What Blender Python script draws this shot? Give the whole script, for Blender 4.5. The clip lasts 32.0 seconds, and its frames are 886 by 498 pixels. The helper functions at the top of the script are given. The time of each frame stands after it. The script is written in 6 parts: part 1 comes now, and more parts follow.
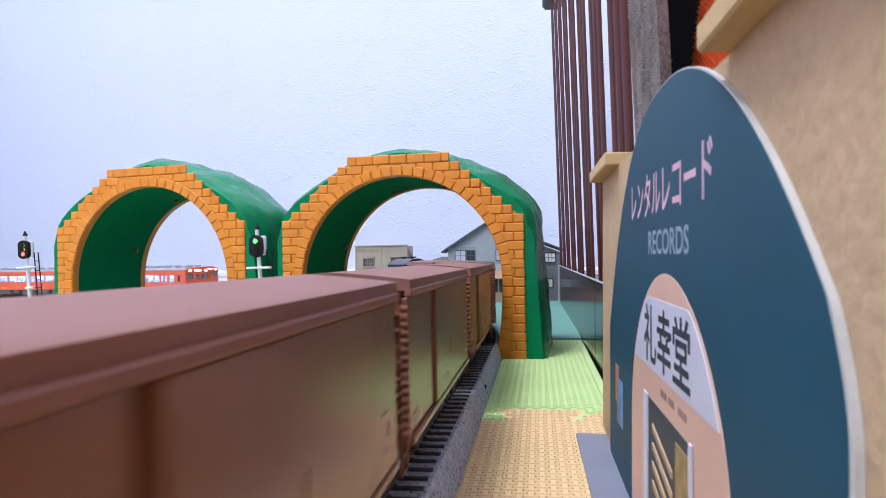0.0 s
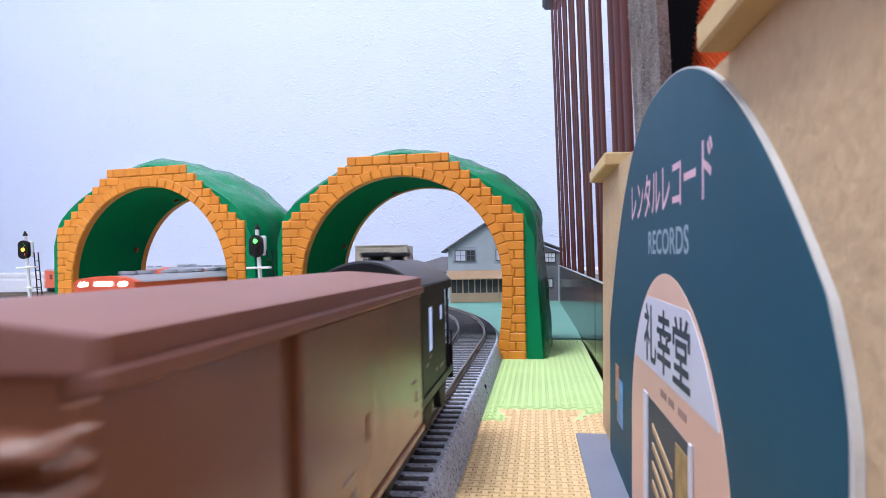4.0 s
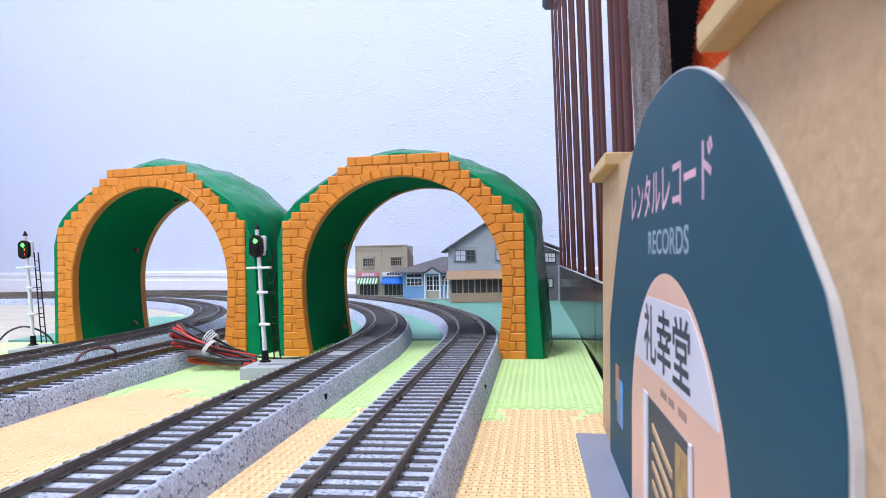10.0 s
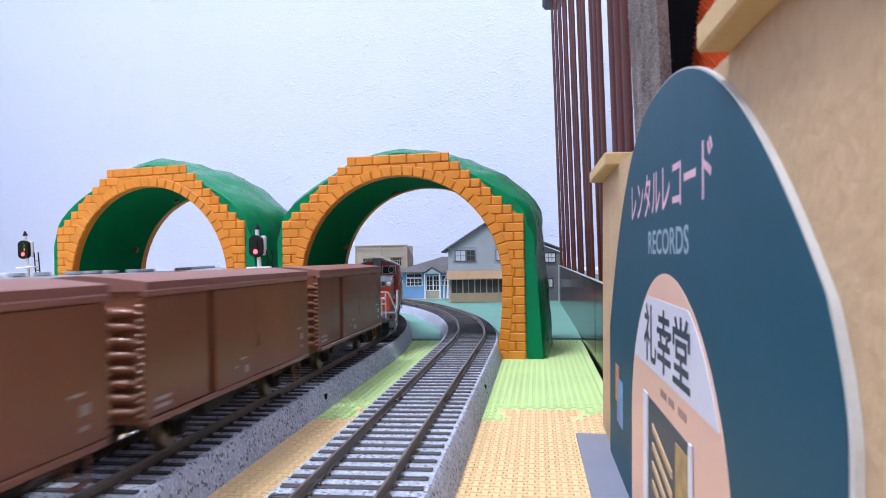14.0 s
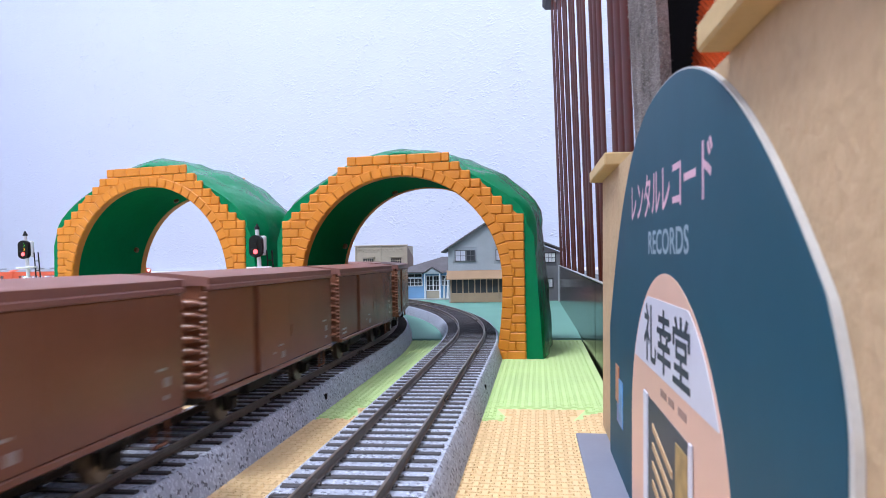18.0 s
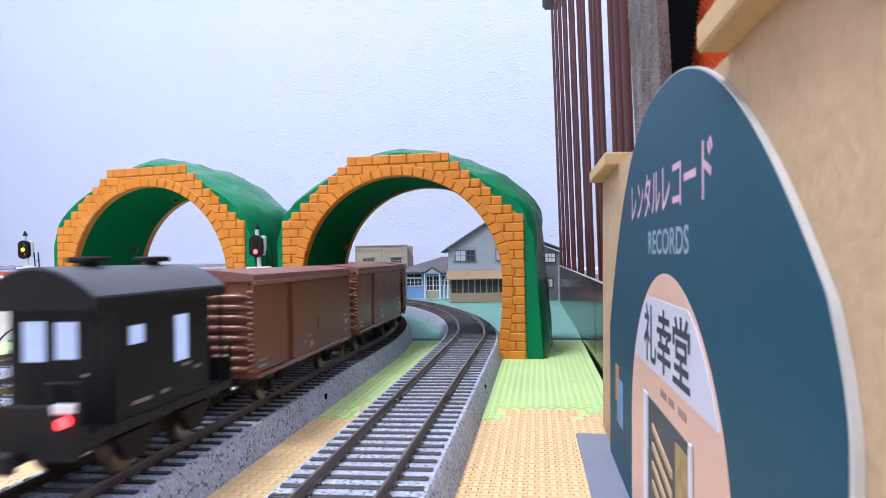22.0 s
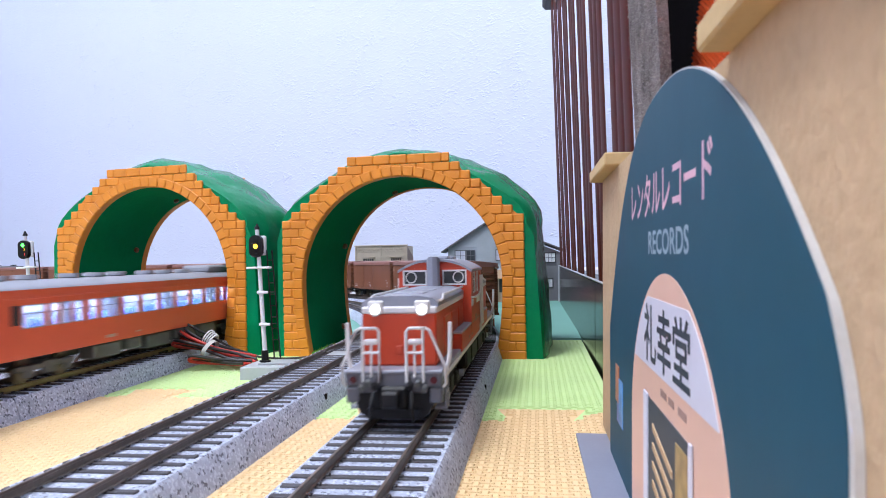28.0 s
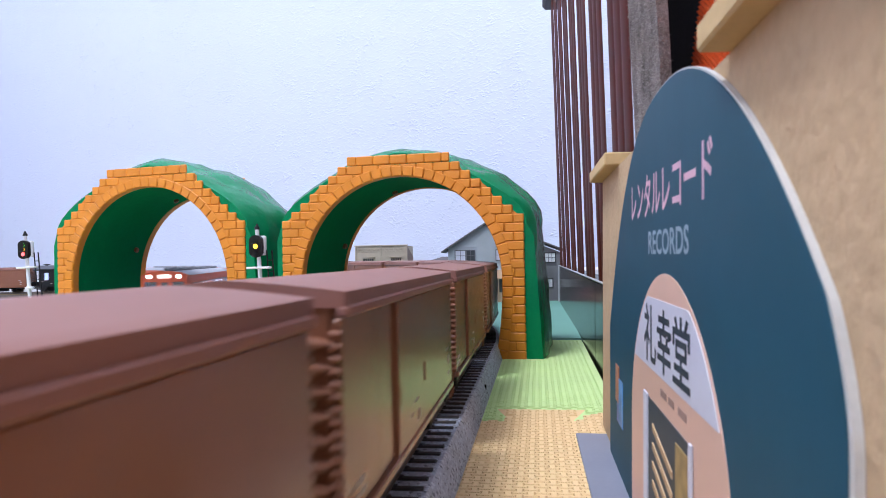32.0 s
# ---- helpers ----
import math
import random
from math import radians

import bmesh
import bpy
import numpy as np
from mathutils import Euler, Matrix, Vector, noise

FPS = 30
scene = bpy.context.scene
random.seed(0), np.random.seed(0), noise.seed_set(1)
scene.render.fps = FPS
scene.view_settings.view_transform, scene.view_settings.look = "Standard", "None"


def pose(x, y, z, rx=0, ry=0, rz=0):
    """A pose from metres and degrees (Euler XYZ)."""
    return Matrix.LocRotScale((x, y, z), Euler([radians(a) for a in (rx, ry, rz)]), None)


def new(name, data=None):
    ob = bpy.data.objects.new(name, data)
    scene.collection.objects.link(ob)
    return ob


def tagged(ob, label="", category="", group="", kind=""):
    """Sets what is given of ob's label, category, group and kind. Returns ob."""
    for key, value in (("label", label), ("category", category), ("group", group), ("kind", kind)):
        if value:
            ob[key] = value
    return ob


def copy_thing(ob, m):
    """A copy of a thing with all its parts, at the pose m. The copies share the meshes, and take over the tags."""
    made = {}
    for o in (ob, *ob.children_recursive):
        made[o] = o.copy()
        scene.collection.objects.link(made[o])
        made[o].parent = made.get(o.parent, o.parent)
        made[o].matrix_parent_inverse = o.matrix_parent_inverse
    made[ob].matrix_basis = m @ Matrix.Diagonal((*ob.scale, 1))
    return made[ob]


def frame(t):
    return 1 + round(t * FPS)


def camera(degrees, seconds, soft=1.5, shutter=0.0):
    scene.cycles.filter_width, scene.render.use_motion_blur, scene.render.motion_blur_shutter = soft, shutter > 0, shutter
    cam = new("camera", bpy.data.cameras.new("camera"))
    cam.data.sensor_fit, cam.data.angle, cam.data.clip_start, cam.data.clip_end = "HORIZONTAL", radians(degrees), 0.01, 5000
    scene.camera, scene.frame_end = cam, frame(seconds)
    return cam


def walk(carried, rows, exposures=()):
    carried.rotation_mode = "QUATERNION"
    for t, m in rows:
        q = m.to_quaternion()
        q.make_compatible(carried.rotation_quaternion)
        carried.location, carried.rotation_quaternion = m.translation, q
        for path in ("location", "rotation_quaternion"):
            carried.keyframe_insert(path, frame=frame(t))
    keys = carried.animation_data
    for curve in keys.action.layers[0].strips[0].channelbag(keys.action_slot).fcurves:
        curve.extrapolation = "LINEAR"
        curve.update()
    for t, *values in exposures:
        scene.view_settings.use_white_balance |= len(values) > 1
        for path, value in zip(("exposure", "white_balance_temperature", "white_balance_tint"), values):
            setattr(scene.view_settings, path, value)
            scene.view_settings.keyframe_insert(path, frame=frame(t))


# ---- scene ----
CAM_Z = 0.0605
YAW, TILT, ROLL = 7.6, 0.69, 1.1
cam = camera(63.8, 32.0, soft=0.75, shutter=0.8)
cam.data.dof.use_dof, cam.data.dof.focus_distance, cam.data.dof.aperture_fstop = True, 0.85, 78.0
CAM_POSE = pose(0, 0, CAM_Z, 90 + TILT, ROLL, YAW)
walk(cam, [(0.0, CAM_POSE), (32.0, CAM_POSE)], exposures=[(0.0, 0.0), (32.0, 0.0)])

# ---- light: a white ceiling lamp in a closed room ----
world = bpy.data.worlds.new("room_world")
scene.world = world
world.use_nodes = True
world.node_tree.nodes["Background"].inputs[0].default_value = (0.80, 0.88, 1.0, 1)
world.node_tree.nodes["Background"].inputs[1].default_value = 0.35


def globe_lamp(name, size, power, colour, m):
    data = bpy.data.lights.new(name, "POINT")
    data.shadow_soft_size, data.energy, data.color = size / 2, power, colour
    ob = new(name, data)
    ob.matrix_world = m
    return ob


globe_lamp("ceiling_lamp_light", 0.56, 128.0, (0.815, 0.85, 0.94), pose(-0.65, -0.34, 2.08))

# ---- materials ----
def mat(name, colour, rough=0.5, metal=0.0, vary=0.12, scale=60.0, bump=0.0, bump_scale=400.0, emit=None, power=0.0, spec=0.5, alpha=1.0, coat=0.0, island=0.0):
    """A principled material with colour variation at two scales and fine relief."""
    m = bpy.data.materials.new(name)
    m.use_nodes = True
    nt = m.node_tree
    b = nt.nodes["Principled BSDF"]
    b.inputs["Roughness"].default_value = rough
    b.inputs["Metallic"].default_value = metal
    b.inputs["Specular IOR Level"].default_value = spec
    b.inputs["Coat Weight"].default_value = coat
    tc = nt.nodes.new("ShaderNodeTexCoord")
    big = nt.nodes.new("ShaderNodeTexNoise")
    big.inputs["Scale"].default_value = scale
    big.inputs["Detail"].default_value = 4
    fine = nt.nodes.new("ShaderNodeTexNoise")
    fine.inputs["Scale"].default_value = scale * 14
    fine.inputs["Detail"].default_value = 3
    for n in (big, fine):
        nt.links.new(tc.outputs["Object"], n.inputs["Vector"])
    add = nt.nodes.new("ShaderNodeMath")
    add.operation = "MULTIPLY_ADD"
    add.inputs[1].default_value = 0.45
    nt.links.new(fine.outputs["Fac"], add.inputs[0])
    nt.links.new(big.outputs["Fac"], add.inputs[2])
    ramp = nt.nodes.new("ShaderNodeMapRange")
    ramp.inputs["From Min"].default_value, ramp.inputs["From Max"].default_value = 0.45, 1.0
    ramp.inputs["To Min"].default_value, ramp.inputs["To Max"].default_value = 1 - vary, 1 + vary
    nt.links.new(add.outputs[0], ramp.inputs["Value"])
    last = ramp.outputs[0]
    if island:
        info = nt.nodes.new("ShaderNodeObjectInfo")
        rr = nt.nodes.new("ShaderNodeMapRange")
        rr.inputs["To Min"].default_value, rr.inputs["To Max"].default_value = 1 - island, 1 + island
        nt.links.new(info.outputs["Random"], rr.inputs["Value"])
        mul = nt.nodes.new("ShaderNodeMath")
        mul.operation = "MULTIPLY"
        nt.links.new(last, mul.inputs[0])
        nt.links.new(rr.outputs[0], mul.inputs[1])
        last = mul.outputs[0]
    sc = nt.nodes.new("ShaderNodeVectorMath")
    sc.operation = "SCALE"
    sc.inputs[0].default_value = colour
    nt.links.new(last, sc.inputs["Scale"])
    nt.links.new(sc.outputs[0], b.inputs["Base Color"])
    if bump:
        bn = nt.nodes.new("ShaderNodeTexNoise")
        bn.inputs["Scale"].default_value = bump_scale
        bn.inputs["Detail"].default_value = 5
        nt.links.new(tc.outputs["Object"], bn.inputs["Vector"])
        bp = nt.nodes.new("ShaderNodeBump")
        bp.inputs["Strength"].default_value = bump
        bp.inputs["Distance"].default_value = 0.6 / bump_scale
        nt.links.new(bn.outputs["Fac"], bp.inputs["Height"])
        nt.links.new(bp.outputs[0], b.inputs["Normal"])
    if emit:
        b.inputs["Emission Color"].default_value = (*emit, 1)
        b.inputs["Emission Strength"].default_value = power
    return m


def granite(name, a, b_, c):
    """Printed granite of the moulded ballast: grey ground with light and dark grains."""
    m = mat(name, a, 0.8, vary=0.16, scale=60, bump=1.0, bump_scale=700)
    nt = m.node_tree
    b = nt.nodes["Principled BSDF"]
    tc = nt.nodes["Texture Coordinate"]
    old = b.inputs["Base Color"].links[0].from_socket
    vor = nt.nodes.new("ShaderNodeTexVoronoi")
    vor.inputs["Scale"].default_value = 1350
    nt.links.new(tc.outputs["Object"], vor.inputs["Vector"])
    sep = nt.nodes.new("ShaderNodeSeparateColor")
    nt.links.new(vor.outputs["Color"], sep.inputs[0])
    for limit, colour, chan in ((0.74, b_, 0), (0.90, c, 1)):
        step = nt.nodes.new("ShaderNodeMath")
        step.operation = "GREATER_THAN"
        step.inputs[1].default_value = limit
        nt.links.new(sep.outputs[chan], step.inputs[0])
        mix = nt.nodes.new("ShaderNodeMix")
        mix.data_type = "RGBA"
        mix.inputs[7].default_value = (*colour, 1)
        nt.links.new(step.outputs[0], mix.inputs[0])
        nt.links.new(old, mix.inputs[6])
        old = mix.outputs[2]
    nt.links.new(old, b.inputs["Base Color"])
    return m


def wallpaper():
    m = mat("wallpaper", (0.635, 0.68, 0.80), 0.8, vary=0.012, scale=3)
    nt = m.node_tree
    b = nt.nodes["Principled BSDF"]
    tc = nt.nodes["Texture Coordinate"]
    mp = nt.nodes.new("ShaderNodeMapping")
    mp.inputs["Scale"].default_value = (1, 1, 1.6)
    mp.inputs["Rotation"].default_value = (0, 0.5, 0)
    nt.links.new(tc.outputs["Object"], mp.inputs[0])
    n1 = nt.nodes.new("ShaderNodeTexNoise")
    n1.inputs["Scale"].default_value, n1.inputs["Detail"].default_value, n1.inputs["Roughness"].default_value = 180, 3, 0.5
    n1.inputs["Distortion"].default_value = 0.35
    nt.links.new(mp.outputs[0], n1.inputs["Vector"])
    n2 = nt.nodes.new("ShaderNodeTexNoise")
    n2.inputs["Scale"].default_value, n2.inputs["Detail"].default_value = 26, 3
    nt.links.new(tc.outputs["Object"], n2.inputs["Vector"])
    patch = nt.nodes.new("ShaderNodeMapRange")
    patch.interpolation_type = "SMOOTHSTEP"
    patch.inputs["From Min"].default_value, patch.inputs["From Max"].default_value = 0.50, 0.68
    patch.inputs["To Min"].default_value = 0.30
    nt.links.new(n2.outputs["Fac"], patch.inputs["Value"])
    ridge = nt.nodes.new("ShaderNodeMapRange")
    ridge.interpolation_type = "SMOOTHSTEP"
    ridge.inputs["From Min"].default_value, ridge.inputs["From Max"].default_value = 0.46, 0.74
    nt.links.new(n1.outputs["Fac"], ridge.inputs["Value"])
    mul = nt.nodes.new("ShaderNodeMath")
    mul.operation = "MULTIPLY"
    nt.links.new(patch.outputs[0], mul.inputs[0])
    nt.links.new(ridge.outputs[0], mul.inputs[1])
    bp = nt.nodes.new("ShaderNodeBump")
    bp.inputs["Strength"].default_value, bp.inputs["Distance"].default_value = 0.65, 0.0021
    nt.links.new(mul.outputs[0], bp.inputs["Height"])
    nt.links.new(bp.outputs[0], b.inputs["Normal"])
    return m


def glass(name, tint=(0.9, 0.95, 1.0), clear=0.85):
    m = bpy.data.materials.new(name)
    m.use_nodes = True
    nt = m.node_tree
    b = nt.nodes["Principled BSDF"]
    b.inputs["Base Color"].default_value = (*tint, 1)
    b.inputs["Roughness"].default_value = 0.05
    tr = nt.nodes.new("ShaderNodeBsdfTransparent")
    tr.inputs[0].default_value = (*tint, 1)
    mix = nt.nodes.new("ShaderNodeMixShader")
    mix.inputs[0].default_value = clear
    nt.links.new(b.outputs[0], mix.inputs[1])
    nt.links.new(tr.outputs[0], mix.inputs[2])
    nt.links.new(mix.outputs[0], nt.nodes["Material Output"].inputs[0])
    return m


WALL = wallpaper()
WHITE_TRIM = mat("white_trim", (0.80, 0.80, 0.82), 0.4, vary=0.04)
CEIL = mat("ceiling_paper", (0.78, 0.78, 0.80), 0.85, vary=0.03, scale=5)
FLOOR = mat("wood_floor", (0.42, 0.35, 0.28), 0.45, vary=0.15, scale=8)
ORANGE_MAT = mat("orange_foam", (0.86, 0.62, 0.33), 0.75, vary=0.05, scale=25, bump=0.25, bump_scale=900)
GREEN_MAT = mat("green_foam", (0.62, 0.81, 0.35), 0.75, vary=0.05, scale=25, bump=0.25, bump_scale=900)
TEAL_MAT = mat("teal_foam", (0.165, 0.375, 0.30), 0.75, vary=0.05, scale=25, bump=0.2, bump_scale=900)
CREAM_MAT = mat("cream_foam", (0.55, 0.49, 0.40), 0.85, vary=0.12, scale=40, bump=1.0, bump_scale=150)
BALLAST = granite("ballast", (0.43, 0.465, 0.565), (0.60, 0.64, 0.74), (0.17, 0.18, 0.23))
SLEEPER = mat("sleeper_plastic", (0.050, 0.045, 0.050), 0.55, vary=0.2, scale=120, island=0.2)
RAIL = mat("rail_nickel", (0.19, 0.155, 0.125), 0.38, 0.55, vary=0.3, scale=60)
RAIL_TOP = mat("rail_head", (0.30, 0.27, 0.24), 0.25, 0.9, vary=0.25, scale=80)
BRASS = mat("rail_brass", (0.30, 0.225, 0.10), 0.35, 0.9, vary=0.3, scale=80)
BRICK = mat("orange_brick_plastic", (0.74, 0.252, 0.019), 0.42, vary=0.06, scale=70, bump=0.15, bump_scale=700, island=0.04)
GROUT = mat("orange_plastic", (0.70, 0.235, 0.022), 0.5, vary=0.06)
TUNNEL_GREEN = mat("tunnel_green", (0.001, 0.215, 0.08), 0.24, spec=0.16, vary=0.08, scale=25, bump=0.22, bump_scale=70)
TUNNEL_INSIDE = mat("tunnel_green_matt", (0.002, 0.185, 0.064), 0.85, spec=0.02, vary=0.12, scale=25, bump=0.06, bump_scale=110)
SCREW = mat("screw_steel", (0.25, 0.12, 0.06), 0.4, 0.8)
BROWN_CAR = mat("freight_brown", (0.235, 0.092, 0.050), 0.24, spec=0.5, vary=0.08, scale=50, bump=0.06, bump_scale=900)
BROWN_ROOF = mat("freight_roof_brown", (0.275, 0.122, 0.095), 0.5, spec=0.3, vary=0.06, scale=50)
BLACK = mat("black_plastic", (0.010, 0.010, 0.011), 0.45, spec=0.25, vary=0.2)
UNDER = mat("underframe_black", (0.016, 0.014, 0.013), 0.6, spec=0.2, vary=0.25)
WHEEL = mat("wheel_metal", (0.18, 0.14, 0.10), 0.4, 0.8)
MARK = mat("marking_white", (0.36, 0.29, 0.26), 0.6)
LOCO_RED = mat("loco_red", (0.52, 0.050, 0.015), 0.36, vary=0.06, scale=50)
LOCO_GREY = mat("loco_grey", (0.27, 0.28, 0.33), 0.40, vary=0.07, scale=50)
LOCO_WHITE = mat("loco_white", (0.66, 0.64, 0.63), 0.42, vary=0.05)
CAR_RED = mat("railcar_vermilion", (0.74, 0.125, 0.055), 0.40, vary=0.05, scale=50)
CAR_GREY = mat("railcar_roof_grey", (0.30, 0.31, 0.34), 0.5, vary=0.06, scale=50)
TAIL_LENS = mat("dark_red_lens", (0.09, 0.008, 0.010), 0.25)
BEAM_GREY = mat("buffer_beam_grey", (0.11, 0.11, 0.125), 0.5, vary=0.15, scale=60)
UNDER_GREY = mat("underframe_grey", (0.115, 0.12, 0.115), 0.6, vary=0.2)
SEAT_BLUE = mat("seat_blue", (0.02, 0.10, 0.55), 0.7)
INSIDE = mat("interior_white", (0.72, 0.75, 0.82), 0.6)
LIGHT_STRIP = mat("interior_light", (0.9, 0.9, 0.9), 0.5, emit=(0.80, 0.87, 1.0), power=85.0)
LIT_PANE = mat("lit_frosted_pane", (0.32, 0.37, 0.5), 0.4, emit=(0.46, 0.58, 1.0), power=0.8, vary=0.2, scale=300)
LAMP_WHITE = mat("headlight_glow", (1, 1, 1), 0.3, emit=(0.95, 0.97, 1.0), power=9.0)
SIGN_WHITE = mat("rollsign_glow", (1, 1, 1), 0.3, emit=(0.95, 0.97, 1.0), power=2.2)
LAMP_RED = mat("taillight_glow", (0.6, 0.02, 0.02), 0.3, emit=(1.0, 0.03, 0.04), power=7.0)
SIG_GREEN = mat("signal_green", (0.05, 0.5, 0.08), 0.3, emit=(0.06, 1.0, 0.08), power=5.5)
SIG_YELLOW = mat("signal_yellow", (0.6, 0.35, 0.02), 0.3, emit=(1.0, 0.50, 0.03), power=6.0)
SIG_RED = mat("signal_red", (0.6, 0.03, 0.02), 0.3, emit=(1.0, 0.06, 0.07), power=6.0)
GLASS = glass("window_glass")
DARK_GLASS = mat("dark_glass", (0.05, 0.055, 0.06), 0.12)
SIGNAL_WHITE = mat("signal_white", (0.78, 0.78, 0.80), 0.4, vary=0.04)
BASE_GREY = mat("base_grey", (0.40, 0.41, 0.42), 0.55, vary=0.05)
BAR_BROWN = mat("lacquered_brown", (0.082, 0.0165, 0.0095), 0.40, spec=0.01, vary=0.22, scale=20)
PANEL_BLACK = mat("gloss_black_panel", (0.010, 0.009, 0.009), 0.16, spec=0.11, vary=0.1)
FELT_FUZZ = mat("pale_felt_fibre", (0.34, 0.31, 0.29), 0.95, spec=0.1, vary=0.3)
FELT = mat("grey_felt", (0.20, 0.175, 0.165), 0.95, spec=0.1, vary=0.75, scale=110, bump=1.0, bump_scale=700)
MATT_BLACK = mat("matt_black_board", (0.012, 0.011, 0.012), 0.9, spec=0.08, vary=0.2)
MESH_ORANGE = mat("orange_mesh_fabric", (0.85, 0.17, 0.04), 0.6, vary=0.1)
CARD = mat("beige_card", (0.55, 0.385, 0.23), 0.9, spec=0.15, vary=0.13, scale=45, bump=0.4, bump_scale=500)
CARD_EDGE = mat("card_edge", (0.60, 0.42, 0.20), 0.8, vary=0.10, scale=60)
SIGN_TEAL = mat("sign_teal", (0.023, 0.084, 0.121), 0.5, spec=0.06, vary=0.08, scale=12)
SIGN_PINK = mat("sign_pink", (0.76, 0.48, 0.36), 0.45, vary=0.03)
SIGN_PAPER = mat("sign_paper", (0.66, 0.66, 0.74), 0.45, vary=0.03)
PINK_INK = mat("pink_ink", (0.72, 0.42, 0.50), 0.5)
GREY_INK = mat("grey_ink", (0.28, 0.38, 0.44), 0.5)
NAVY_INK = mat("navy_ink", (0.035, 0.055, 0.075), 0.5)
SIGN_EDGE = mat("cut_card_edge", (0.56, 0.54, 0.50), 0.7, vary=0.12, scale=120)
PAPER_WHITE = mat("paper_white", (0.78, 0.78, 0.78), 0.6)
RED_WIRE = mat("red_wire", (0.50, 0.030, 0.018), 0.4)
BLACK_WIRE = mat("black_wire", (0.02, 0.018, 0.018), 0.4)
BROWN_WIRE = mat("brown_wire", (0.10, 0.035, 0.025), 0.4)
GREEN_SCATTER = mat("green_scatter", (0.10, 0.28, 0.02), 0.9, vary=0.4, scale=300, bump=1, bump_scale=900)


# ---- mesh helpers, all in millimetres ----
def add(bm, verts, faces):
    vs = [bm.verts.new(v) for v in verts]
    for f in faces:
        bm.faces.new([vs[i] for i in f])


def box(bm, x0, x1, y0, y1, z0, z1, c=0.0):
    """A box with chamfered edges of width c."""
    if c <= 0:
        add(bm, [(x, y, z) for x in (x0, x1) for y in (y0, y1) for z in (z0, z1)],
            [(0, 1, 3, 2), (4, 6, 7, 5), (0, 4, 5, 1), (2, 3, 7, 6), (0, 2, 6, 4), (1, 5, 7, 3)])
        return
    idx, verts = {}, []
    X, Y, Z = (x0, x1), (y0, y1), (z0, z1)
    sg = (1, -1)
    for i in (0, 1):
        for j in (0, 1):
            for k in (0, 1):
                for a in (0, 1, 2):
                    p = [X[i] + sg[i] * c, Y[j] + sg[j] * c, Z[k] + sg[k] * c]
                    p[a] = (X[i], Y[j], Z[k])[a]
                    idx[i, j, k, a] = len(verts)
                    verts.append(p)
    f = []
    for i in (0, 1):
        f.append([idx[i, j, k, 0] for j, k in ((0, 0), (1, 0), (1, 1), (0, 1))])
        f.append([idx[j, i, k, 1] for j, k in ((0, 0), (1, 0), (1, 1), (0, 1))])
        f.append([idx[j, k, i, 2] for j, k in ((0, 0), (1, 0), (1, 1), (0, 1))])
        for j in (0, 1):
            f.append([idx[i, j, 0, 0], idx[i, j, 1, 0], idx[i, j, 1, 1], idx[i, j, 0, 1]])
            f.append([idx[i, 0, j, 0], idx[i, 1, j, 0], idx[i, 1, j, 2], idx[i, 0, j, 2]])
            f.append([idx[0, i, j, 1], idx[1, i, j, 1], idx[1, i, j, 2], idx[0, i, j, 2]])
            for k in (0, 1):
                f.append([idx[i, j, k, 0], idx[i, j, k, 1], idx[i, j, k, 2]])
    add(bm, verts, f)


def prism(bm, pts, a0, a1, axis="y"):
    """A closed outline pts swept from a0 to a1 along an axis; pts are (x, z) for y, (y, z) for x, (x, y) for z."""
    n = len(pts)
    place = {"y": lambda p, a: (p[0], a, p[1]), "x": lambda p, a: (a, p[0], p[1]), "z": lambda p, a: (p[0], p[1], a)}[axis]
    verts = [place(p, a0) for p in pts] + [place(p, a1) for p in pts]
    add(bm, verts, [tuple(range(n)), tuple(range(2 * n - 1, n - 1, -1))] + [(i, (i + 1) % n, n + (i + 1) % n, n + i) for i in range(n)])


def rod(bm, p, q, r, seg=8, r2=None):
    """A round rod from p to q."""
    p, q = Vector(p), Vector(q)
    t = (q - p).to_track_quat("Z", "Y")
    r2 = r if r2 is None else r2
    ring = [Vector((math.cos(2 * math.pi * i / seg), math.sin(2 * math.pi * i / seg), 0)) for i in range(seg)]
    verts = [p + t @ (v * r) for v in ring] + [q + t @ (v * r2) for v in ring]
    add(bm, verts, [tuple(range(seg)), tuple(range(2 * seg - 1, seg - 1, -1))] + [(i, (i + 1) % seg, seg + (i + 1) % seg, seg + i) for i in range(seg)])


def tube(bm, pts, r, seg=6):
    """A round tube along a polyline."""
    pts = [Vector(p) for p in pts]
    rings = []
    for i, p in enumerate(pts):
        d = pts[min(i + 1, len(pts) - 1)] - pts[max(i - 1, 0)]
        t = d.to_track_quat("Z", "Y")
        rings.append([bm.verts.new(p + t @ Vector((math.cos(2 * math.pi * k / seg) * r, math.sin(2 * math.pi * k / seg) * r, 0))) for k in range(seg)])
    for a, b in zip(rings, rings[1:]):
        k0 = min(range(seg), key=lambda k: (b[k].co - a[0].co).length)
        for k in range(seg):
            bm.faces.new([a[k], a[(k + 1) % seg], b[(k + 1 + k0) % seg], b[(k + k0) % seg]])
    bm.faces.new(rings[0])
    bm.faces.new(rings[-1])


